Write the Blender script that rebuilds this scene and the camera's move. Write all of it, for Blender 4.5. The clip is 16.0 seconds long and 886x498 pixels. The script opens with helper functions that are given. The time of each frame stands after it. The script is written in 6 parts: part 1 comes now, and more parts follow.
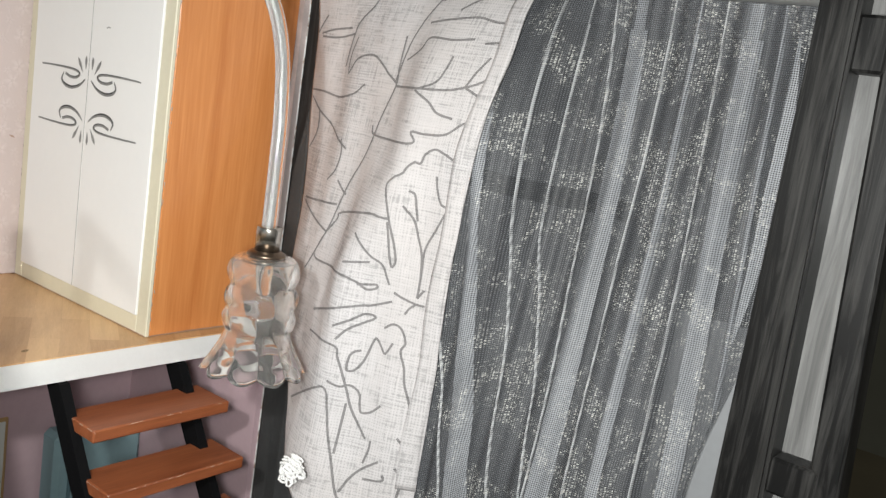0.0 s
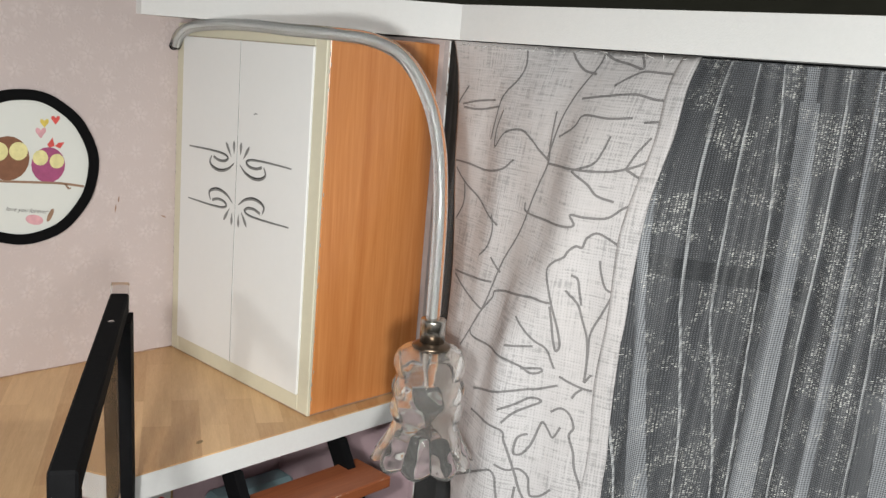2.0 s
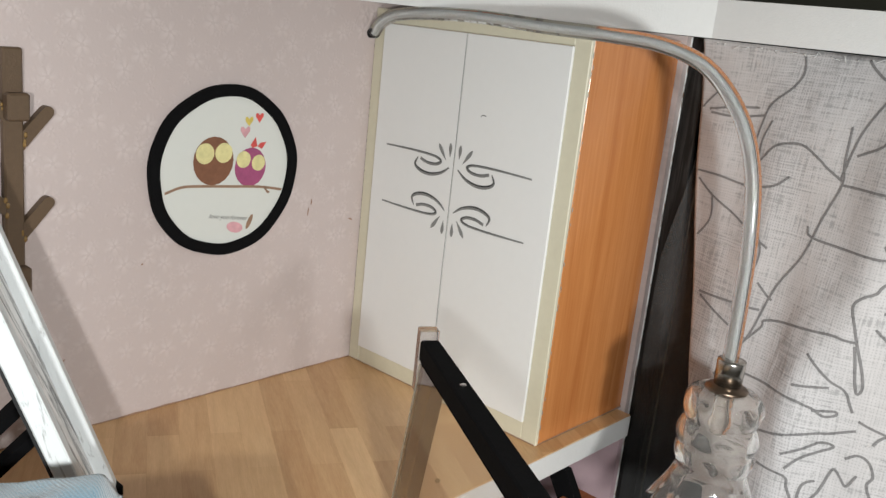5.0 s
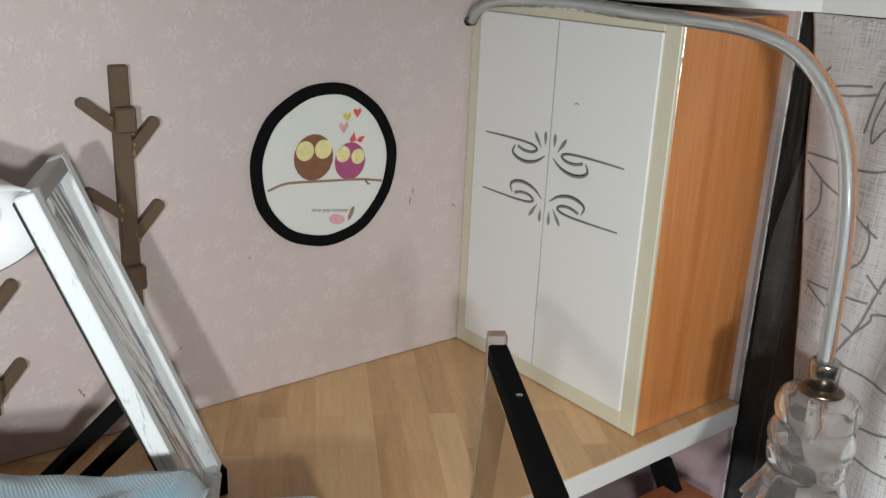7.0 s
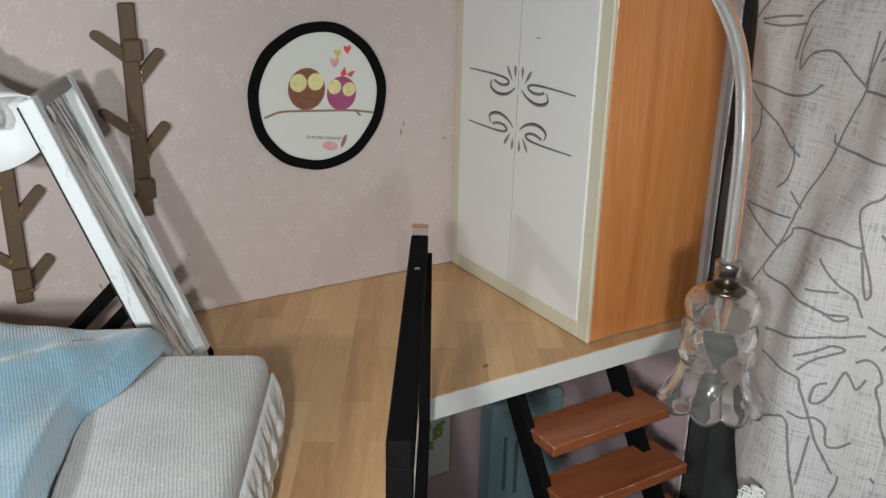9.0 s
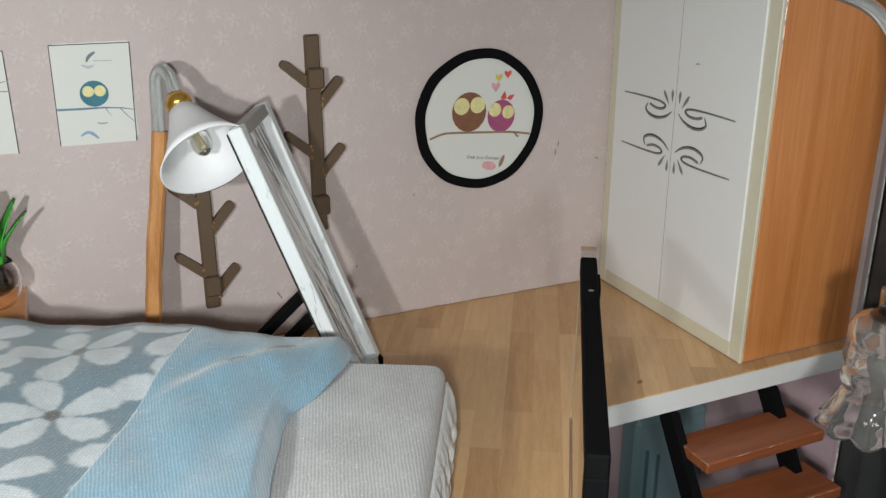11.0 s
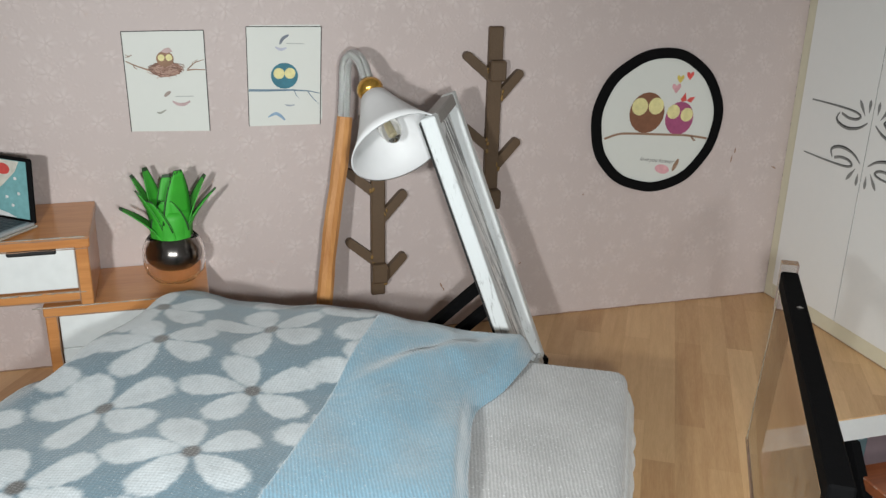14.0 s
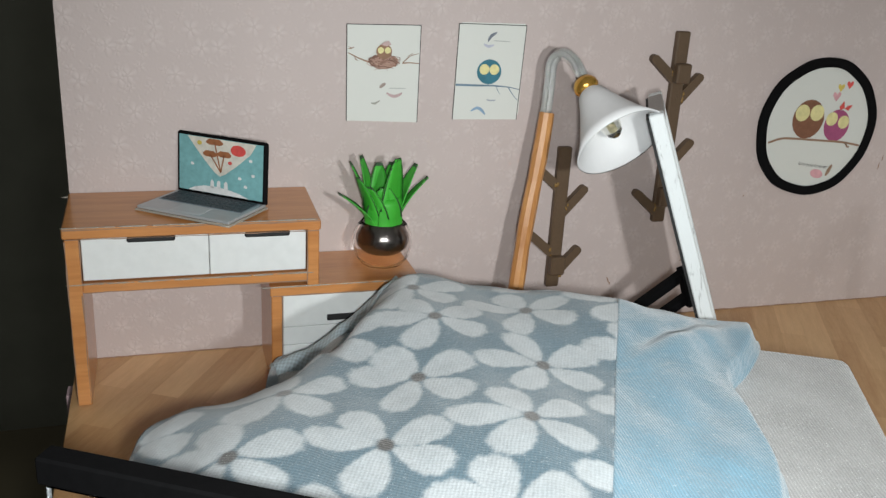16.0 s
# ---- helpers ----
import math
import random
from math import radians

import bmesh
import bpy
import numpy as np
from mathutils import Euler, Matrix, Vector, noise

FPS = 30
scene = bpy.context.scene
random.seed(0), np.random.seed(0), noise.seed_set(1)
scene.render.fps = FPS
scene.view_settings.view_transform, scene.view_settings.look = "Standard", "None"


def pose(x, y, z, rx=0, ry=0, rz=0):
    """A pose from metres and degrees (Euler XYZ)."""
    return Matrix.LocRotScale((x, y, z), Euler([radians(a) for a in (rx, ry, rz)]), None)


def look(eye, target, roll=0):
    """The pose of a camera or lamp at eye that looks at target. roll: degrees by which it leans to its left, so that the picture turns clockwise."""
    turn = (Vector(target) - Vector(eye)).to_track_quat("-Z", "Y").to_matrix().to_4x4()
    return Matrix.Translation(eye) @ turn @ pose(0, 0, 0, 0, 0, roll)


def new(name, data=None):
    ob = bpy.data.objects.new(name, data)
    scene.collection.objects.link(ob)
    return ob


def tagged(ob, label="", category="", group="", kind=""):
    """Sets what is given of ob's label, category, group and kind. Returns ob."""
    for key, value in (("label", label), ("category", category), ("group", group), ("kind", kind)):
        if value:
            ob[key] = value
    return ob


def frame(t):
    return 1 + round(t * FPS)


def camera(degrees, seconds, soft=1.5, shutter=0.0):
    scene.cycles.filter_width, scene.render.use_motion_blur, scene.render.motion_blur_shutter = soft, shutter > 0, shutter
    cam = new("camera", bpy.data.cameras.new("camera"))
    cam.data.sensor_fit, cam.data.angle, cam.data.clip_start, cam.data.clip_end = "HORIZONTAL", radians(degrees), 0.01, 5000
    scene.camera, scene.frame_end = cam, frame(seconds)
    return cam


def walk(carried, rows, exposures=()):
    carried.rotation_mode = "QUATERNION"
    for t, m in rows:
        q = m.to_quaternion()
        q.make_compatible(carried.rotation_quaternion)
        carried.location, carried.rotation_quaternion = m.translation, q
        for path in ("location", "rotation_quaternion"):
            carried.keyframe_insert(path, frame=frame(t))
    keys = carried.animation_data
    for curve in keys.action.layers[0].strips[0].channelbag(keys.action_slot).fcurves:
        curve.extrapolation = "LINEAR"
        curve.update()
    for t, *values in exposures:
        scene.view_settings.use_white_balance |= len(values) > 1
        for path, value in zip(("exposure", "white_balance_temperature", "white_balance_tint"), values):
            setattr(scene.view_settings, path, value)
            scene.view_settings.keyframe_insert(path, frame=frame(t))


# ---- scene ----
# A miniature room at about 1:24, built in millimetres: back wall at y = 0, wardrobe front at x = 0, loft floor at z = 0.
MM = 0.001
cam = camera(52.5, 16.0, soft=1.4)
PATH = [
    (0, (-94.6, -183.2, 52.7), (-29.0, -133.9, 38.0), 8.8),
    (0.5, (-90.1, -180.8, 50.0), (-26.5, -129.6, 33.3), 7.4),
    (1, (-97.4, -176.2, 56.2), (-35.5, -122.9, 39.6), 6.0),
    (1.5, (-98.0, -174.3, 63.1), (-37.9, -119.2, 46.1), 4.8),
    (2, (-99.8, -170.8, 66.5), (-39.8, -115.5, 49.5), 4.9),
    (2.5, (-102.5, -165.0, 71.4), (-42.5, -110.4, 52.4), 5.1),
    (3, (-105.3, -159.7, 67.5), (-45.7, -105.0, 47.7), 5.1),
    (3.5, (-108.6, -148.3, 67.0), (-48.4, -94.5, 46.5), 5.7),
    (4, (-112.6, -139.8, 67.3), (-52.3, -86.0, 46.9), 5.8),
    (4.2, (-115.0, -136.0, 68.0), (-54.3, -82.6, 47.7), 6.0),
    (6.3, (-120.0, -124.0, 70.8), (-62.6, -68.7, 46.5), 5.0),
    (6.5, (-119.5, -125.2, 71.4), (-64.1, -68.0, 46.6), 4.4),
    (7, (-110.9, -133.8, 77.6), (-61.8, -71.9, 51.2), 2.6),
    (7.5, (-107.3, -141.3, 71.4), (-63.0, -76.7, 43.2), 1.4),
    (8, (-102.1, -150.7, 74.4), (-58.2, -86.0, 45.6), 1.6),
    (8.2, (-99.3, -154.0, 72.6), (-55.7, -89.1, 43.7), 1.6),
    (10.3, (-110.4, -168.2, 77.9), (-76.2, -97.9, 48.9), 0.0),
    (10.5, (-110.7, -166.1, 78.1), (-77.5, -95.5, 48.9), -0.2),
    (11, (-113.3, -165.5, 79.1), (-81.7, -93.9, 50.6), -0.1),
    (11.5, (-116.0, -164.0, 78.4), (-85.8, -91.9, 49.7), 0.2),
    (12, (-117.2, -163.2, 78.6), (-89.2, -90.2, 49.6), 0.5),
    (12.5, (-117.7, -161.7, 78.8), (-91.5, -88.2, 49.4), 0.8),
    (13, (-120.0, -161.2, 79.3), (-95.3, -87.2, 50.0), 0.8),
    (13.5, (-121.3, -161.0, 79.7), (-97.9, -86.6, 50.4), 0.9),
    (14, (-124.1, -158.8, 78.1), (-101.5, -84.0, 49.2), 1.4),
    (14.5, (-129.2, -156.9, 78.2), (-107.6, -81.7, 49.6), 1.7),
    (15, (-140.2, -155.0, 78.3), (-118.0, -79.8, 49.8), 2.2),
    (15.5, (-155.4, -154.0, 78.0), (-131.8, -79.2, 49.8), 3.0),
    (16, (-163.2, -154.4, 75.5), (-138.7, -79.8, 47.5), 3.4),
]
walk(cam, [(t, look(Vector(eye) * MM, Vector(target) * MM, roll)) for t, eye, target, roll in PATH],
     exposures=[(0.0, 0.46, 6500, 10), (0.5, 0.5, 6500, 10), (1.0, 0.38, 6500, 10), (1.5, 0.28, 6490, 10), (2.5, 0.14, 6490, 10), (4.0, 0.12, 6490, 10),
                (6.5, -0.08, 6270, 8), (8.0, -0.33, 6270, 8), (10.5, -0.33, 6330, 8), (13.0, -0.36, 6330, 8), (14.5, -0.35, 6330, 8), (16.0, -0.38, 6330, 8)])

# ---- light: a dim evening room and the small torch beside the lens ----
world = bpy.data.worlds.new("world")
scene.world = world
world.use_nodes = True
world.node_tree.nodes["Background"].inputs[0].default_value = (1.0, 0.97, 0.9, 1)
world.node_tree.nodes["Background"].inputs[1].default_value = 0.14

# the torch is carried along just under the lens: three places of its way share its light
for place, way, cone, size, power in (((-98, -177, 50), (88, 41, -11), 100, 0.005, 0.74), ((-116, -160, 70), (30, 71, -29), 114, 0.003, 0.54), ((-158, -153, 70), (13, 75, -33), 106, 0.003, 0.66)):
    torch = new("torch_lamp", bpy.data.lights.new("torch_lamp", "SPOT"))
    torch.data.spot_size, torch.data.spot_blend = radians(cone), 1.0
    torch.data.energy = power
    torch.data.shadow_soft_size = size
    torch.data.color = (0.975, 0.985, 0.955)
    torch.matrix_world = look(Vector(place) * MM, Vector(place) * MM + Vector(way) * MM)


# ---- materials ----
def shader(name):
    m = bpy.data.materials.new(name)
    m.use_nodes = True
    t = m.node_tree
    return m, t.nodes, t.links, t.nodes["Principled BSDF"]


def mix_color(n, l, fac, a, b):
    x = n.new("ShaderNodeMix")
    x.data_type = "RGBA"
    for sock, v in ((0, fac), (6, a), (7, b)):
        if isinstance(v, (tuple, float, int)):
            x.inputs[sock].default_value = (*v, 1) if isinstance(v, tuple) else v
        else:
            l.new(v, x.inputs[sock])
    return x.outputs[2]


def math_node(n, l, op, a, b=0.0, c=0.0):
    x = n.new("ShaderNodeMath")
    x.operation = op
    for i, v in enumerate((a, b, c)):
        if isinstance(v, (int, float)):
            x.inputs[i].default_value = v
        else:
            l.new(v, x.inputs[i])
    return x.outputs[0]


def mm_coords(n, l, scale=(1, 1, 1), turn=(0, 0, 0)):
    """Object coordinates in millimetres, divided by nothing, times scale."""
    c = n.new("ShaderNodeTexCoord")
    m = n.new("ShaderNodeMapping")
    m.inputs["Scale"].default_value = [1000 * s for s in scale]
    m.inputs["Rotation"].default_value = [radians(a) for a in turn]
    l.new(c.outputs["Object"], m.inputs["Vector"])
    return m.outputs["Vector"]


def noise_node(n, l, vec, scale, detail=3.0, rough=0.5, distortion=0.0):
    x = n.new("ShaderNodeTexNoise")
    x.inputs["Scale"].default_value, x.inputs["Detail"].default_value = scale, detail
    x.inputs["Roughness"].default_value, x.inputs["Distortion"].default_value = rough, distortion
    l.new(vec, x.inputs["Vector"])
    return x.outputs["Fac"]


def bump_node(n, l, height, strength, mm, bsdf, prior=None):
    x = n.new("ShaderNodeBump")
    x.inputs["Strength"].default_value, x.inputs["Distance"].default_value = strength, mm * MM
    l.new(height, x.inputs["Height"])
    if prior is not None:
        l.new(prior, x.inputs["Normal"])
    l.new(x.outputs["Normal"], bsdf.inputs["Normal"])
    return x.outputs["Normal"]


def plain(name, color, rough=0.5, metal=0.0, vary=0.18, grain=0.8, coarse=0.06, bump=0.15, bump_mm=0.1, coat=0.0, spec=0.5):
    """A painted, printed or moulded surface: two scales of tone and a fine relief."""
    m, n, l, b = shader(name)
    v = mm_coords(n, l)
    f = math_node(n, l, "MULTIPLY_ADD", noise_node(n, l, v, grain), 0.5, math_node(n, l, "MULTIPLY", noise_node(n, l, v, coarse), 0.5))
    lo, hi = tuple(c * (1 - vary) for c in color), tuple(min(1, c * (1 + vary)) for c in color)
    l.new(mix_color(n, l, f, lo, hi), b.inputs["Base Color"])
    b.inputs["Roughness"].default_value, b.inputs["Metallic"].default_value = rough, metal
    b.inputs["Coat Weight"].default_value, b.inputs["Specular IOR Level"].default_value = coat, spec
    if bump:
        bump_node(n, l, noise_node(n, l, v, grain * 2.5), bump, bump_mm, b)
    return m


def wood(name, dark, light, along=(1, 1, 1), rough=0.4, scale=0.5, coat=0.0, turn=(0, 0, 0)):
    """Wood-grain paper: grain drawn out along the axis whose factor in `along` is small."""
    m, n, l, b = shader(name)
    v = mm_coords(n, l, along, turn)
    big = noise_node(n, l, v, scale, 4, 0.6, 0.6)
    fine = noise_node(n, l, v, scale * 6, 3, 0.6)
    f = math_node(n, l, "MULTIPLY_ADD", big, 0.7, math_node(n, l, "MULTIPLY", fine, 0.3))
    r = n.new("ShaderNodeValToRGB")
    r.color_ramp.elements[0].position, r.color_ramp.elements[1].position = 0.3, 0.7
    r.color_ramp.elements[0].color, r.color_ramp.elements[1].color = (*dark, 1), (*light, 1)
    l.new(f, r.inputs[0])
    l.new(r.outputs[0], b.inputs["Base Color"])
    b.inputs["Roughness"].default_value, b.inputs["Coat Weight"].default_value = rough, coat
    b.inputs["Coat Roughness"].default_value = 0.15
    bump_node(n, l, fine, 0.08, 0.1, b)
    return m


def wallpaper(name, color, petal):
    """Embossed paper with a scatter of small five-petalled flowers and leaf flecks in the xz plane."""
    m, n, l, b = shader(name)
    c = n.new("ShaderNodeTexCoord")
    s = n.new("ShaderNodeSeparateXYZ")
    l.new(c.outputs["Object"], s.inputs[0])
    u = n.new("ShaderNodeCombineXYZ")
    l.new(s.outputs[0], u.inputs[0])
    l.new(s.outputs[2], u.inputs[1])

    def scatter(cell_mm, petals, inner, reach, seed):
        sc = n.new("ShaderNodeVectorMath")
        sc.operation = "MULTIPLY_ADD"
        l.new(u.outputs[0], sc.inputs[0])
        sc.inputs[1].default_value = (1000 / cell_mm,) * 3
        sc.inputs[2].default_value = (seed, seed * 1.7, 0)
        warp = n.new("ShaderNodeTexNoise")
        warp.inputs["Scale"].default_value = 1.7
        l.new(sc.outputs[0], warp.inputs["Vector"])
        wv = n.new("ShaderNodeVectorMath")
        wv.operation = "MULTIPLY_ADD"
        l.new(warp.outputs["Color"], wv.inputs[0])
        wv.inputs[1].default_value = (0.22, 0.22, 0)
        l.new(sc.outputs[0], wv.inputs[2])
        vo = n.new("ShaderNodeTexVoronoi")
        vo.voronoi_dimensions = "2D"
        vo.inputs["Scale"].default_value, vo.inputs["Randomness"].default_value = 1.0, 0.85
        l.new(wv.outputs[0], vo.inputs["Vector"])
        d = n.new("ShaderNodeVectorMath")
        d.operation = "SUBTRACT"
        l.new(wv.outputs[0], d.inputs[0])
        l.new(vo.outputs["Position"], d.inputs[1])
        ds = n.new("ShaderNodeSeparateXYZ")
        l.new(d.outputs[0], ds.inputs[0])
        sp = n.new("ShaderNodeSeparateColor")
        l.new(vo.outputs["Color"], sp.inputs[0])
        ang = math_node(n, l, "ARCTAN2", ds.outputs[1], ds.outputs[0])
        ang = math_node(n, l, "MULTIPLY_ADD", sp.outputs[0], 6.28, ang)
        wave = math_node(n, l, "ABSOLUTE", math_node(n, l, "COSINE", math_node(n, l, "MULTIPLY", ang, petals / 2)))
        rad = math_node(n, l, "MULTIPLY_ADD", wave, reach * 0.72, reach * 0.58)
        gap = math_node(n, l, "SUBTRACT", rad, vo.outputs["Distance"])
        body = math_node(n, l, "MULTIPLY", gap, 3.6)
        body = math_node(n, l, "MINIMUM", math_node(n, l, "MAXIMUM", body, 0.0), 1.0)
        eye = math_node(n, l, "GREATER_THAN", vo.outputs["Distance"], inner)
        keep = math_node(n, l, "GREATER_THAN", sp.outputs[1], 0.12)
        return math_node(n, l, "MULTIPLY", math_node(n, l, "MULTIPLY", body, eye), keep)

    h = math_node(n, l, "MAXIMUM", scatter(4.8, 5, 0.07, 0.30, 3.0), math_node(n, l, "MULTIPLY", scatter(3.1, 5, 0.09, 0.27, 11.0), 0.7))
    h = math_node(n, l, "MAXIMUM", h, math_node(n, l, "MULTIPLY", scatter(1.9, 2, 0.0, 0.22, 23.0), 0.4))
    v = mm_coords(n, l)
    tone = mix_color(n, l, noise_node(n, l, v, 0.05), tuple(x * 0.93 for x in color), tuple(min(1, x * 1.05) for x in color))
    worn = math_node(n, l, "MULTIPLY", h, math_node(n, l, "MULTIPLY_ADD", noise_node(n, l, v, 0.12), 0.8, 0.3))
    l.new(mix_color(n, l, worn, tone, petal), b.inputs["Base Color"])
    b.inputs["Roughness"].default_value = 0.55
    b.inputs["Specular IOR Level"].default_value = 0.35
    fine = noise_node(n, l, v, 2.0, 4)
    first = bump_node(n, l, fine, 0.32, 0.08, b)
    bump_node(n, l, h, 0.44, 0.16, b, first)
    return m


def parquet(name):
    """Printed wood-strip paper: strips 5 mm wide running slantwise, along the sloping rail."""
    m, n, l, b = shader(name)
    br = n.new("ShaderNodeTexBrick")
    v = mm_coords(n, l, (1, 1, 1), (0, 0, -60))
    l.new(v, br.inputs["Vector"])
    br.inputs["Scale"].default_value = 1.0
    br.inputs["Mortar Size"].default_value = 0.03
    br.inputs["Mortar Smooth"].default_value = 0.6
    br.inputs["Brick Width"].default_value, br.inputs["Row Height"].default_value = 32.0, 4.9
    br.inputs["Color1"].default_value, br.inputs["Color2"].default_value = (0.0, 0.0, 0.0, 1), (1, 1, 1, 1)
    br.inputs["Mortar"].default_value = (0.2, 0.2, 0.2, 1)
    br.offset_frequency, br.offset = 2, 0.37
    along = n.new("ShaderNodeMapping")
    along.inputs["Scale"].default_value = (0.1, 1, 1)
    l.new(v, along.inputs["Vector"])
    g = along.outputs["Vector"]
    grain = noise_node(n, l, g, 0.9, 4, 0.6, 0.4)
    fine = noise_node(n, l, g, 5.0, 2)
    f = math_node(n, l, "MULTIPLY_ADD", grain, 0.5, math_node(n, l, "MULTIPLY", br.outputs["Color"], 0.42))
    f = math_node(n, l, "MULTIPLY_ADD", fine, 0.3, math_node(n, l, "ADD", f, -0.07))
    r = n.new("ShaderNodeValToRGB")
    r.color_ramp.elements[0].position, r.color_ramp.elements[1].position = 0.1, 0.85
    r.color_ramp.elements[0].color, r.color_ramp.elements[1].color = (0.40, 0.20, 0.078, 1), (0.71, 0.465, 0.24, 1)
    l.new(f, r.inputs[0])
    l.new(r.outputs[0], b.inputs["Base Color"])
    b.inputs["Roughness"].default_value = 0.36
    bump_node(n, l, noise_node(n, l, mm_coords(n, l), 0.35), 0.12, 0.25, b)
    return m


def cloth(name, color, thread=0.45, vary=0.12, rough=0.85, sheen=0.4, spec=0.25, bump=0.5, turn=0.0, glitter=0.0, twill=False, upright=False, crease=0.0, fuzzy=0.7, pattern=0.65, prints=()):
    """Woven fabric with slightly uneven threads (their spacing in mm) in two directions; prints are (attribute, colour) pairs."""
    m, n, l, b = shader(name)
    c = n.new("ShaderNodeTexCoord")
    s = n.new("ShaderNodeSeparateXYZ")
    l.new(c.outputs["Object"], s.inputs[0])
    u = n.new("ShaderNodeCombineXYZ")
    l.new(s.outputs[1 if upright else 0], u.inputs[0])
    l.new(s.outputs[2 if upright else 1], u.inputs[1])
    v = n.new("ShaderNodeMapping")
    v.inputs["Scale"].default_value = (1000, 1000, 1000)
    v.inputs["Rotation"].default_value = (0, 0, radians(turn))
    l.new(u.outputs[0], v.inputs["Vector"])
    slow = noise_node(n, l, v.outputs[0], 0.5, 2)
    parts = n.new("ShaderNodeSeparateXYZ")
    l.new(v.outputs[0], parts.inputs[0])
    k = 6.2832 / thread

    def threads(a, second=None, wobble=1.6):
        x = math_node(n, l, "MULTIPLY_ADD", a, k, math_node(n, l, "MULTIPLY", slow, wobble * 3))
        if second is not None:
            x = math_node(n, l, "MULTIPLY_ADD", second, k, x)
        return math_node(n, l, "MULTIPLY_ADD", math_node(n, l, "SINE", x), 0.5, 0.5)

    w1 = threads(parts.outputs[0], parts.outputs[1] if twill else None)
    w2 = threads(parts.outputs[1])
    h = math_node(n, l, "MULTIPLY_ADD", w2, 0.06 if twill else 0.5, math_node(n, l, "MULTIPLY", w1, 0.5))
    fuzz = noise_node(n, l, mm_coords(n, l), 1.6, 4, 0.7)
    h = math_node(n, l, "MULTIPLY_ADD", fuzz, fuzzy, math_node(n, l, "MULTIPLY", h, pattern))
    big = noise_node(n, l, mm_coords(n, l), 0.12, 3)
    f = math_node(n, l, "MULTIPLY_ADD", h, 0.6, math_node(n, l, "MULTIPLY", big, 0.5))
    tone = mix_color(n, l, f, tuple(x * (1 - vary) for x in color), tuple(min(1, x * (1 + vary)) for x in color))
    for attribute, dye in prints:
        p = n.new("ShaderNodeAttribute")
        p.attribute_name = attribute
        tone = mix_color(n, l, p.outputs["Fac"], tone, mix_color(n, l, f, tuple(x * (1 - vary) for x in dye), tuple(min(1, x * (1 + vary)) for x in dye)))
    l.new(tone, b.inputs["Base Color"])
    b.inputs["Roughness"].default_value, b.inputs["Sheen Weight"].default_value = rough, sheen
    b.inputs["Specular IOR Level"].default_value = spec
    if glitter:
        g = math_node(n, l, "GREATER_THAN", noise_node(n, l, mm_coords(n, l), 4.0, 1), 0.66)
        l.new(math_node(n, l, "MULTIPLY_ADD", g, -glitter, rough), b.inputs["Roughness"])
        # near-white specks paint the cloth's sparkle into its colour
        bright = math_node(n, l, "GREATER_THAN", noise_node(n, l, mm_coords(n, l), 3.4, 2, 0.7), 0.655)
        l.new(mix_color(n, l, math_node(n, l, "MULTIPLY", bright, glitter * 1.6), b.inputs["Base Color"].links[0].from_socket, (0.85, 0.86, 0.86)), b.inputs["Base Color"])
    first = None
    if crease:
        soft_folds = noise_node(n, l, mm_coords(n, l, (1, 1, 0.45)), 0.10, 3, 0.55, 0.5)
        first = bump_node(n, l, soft_folds, crease, 2.5, b)
    bump_node(n, l, h, bump, 0.12, b, first)
    return m


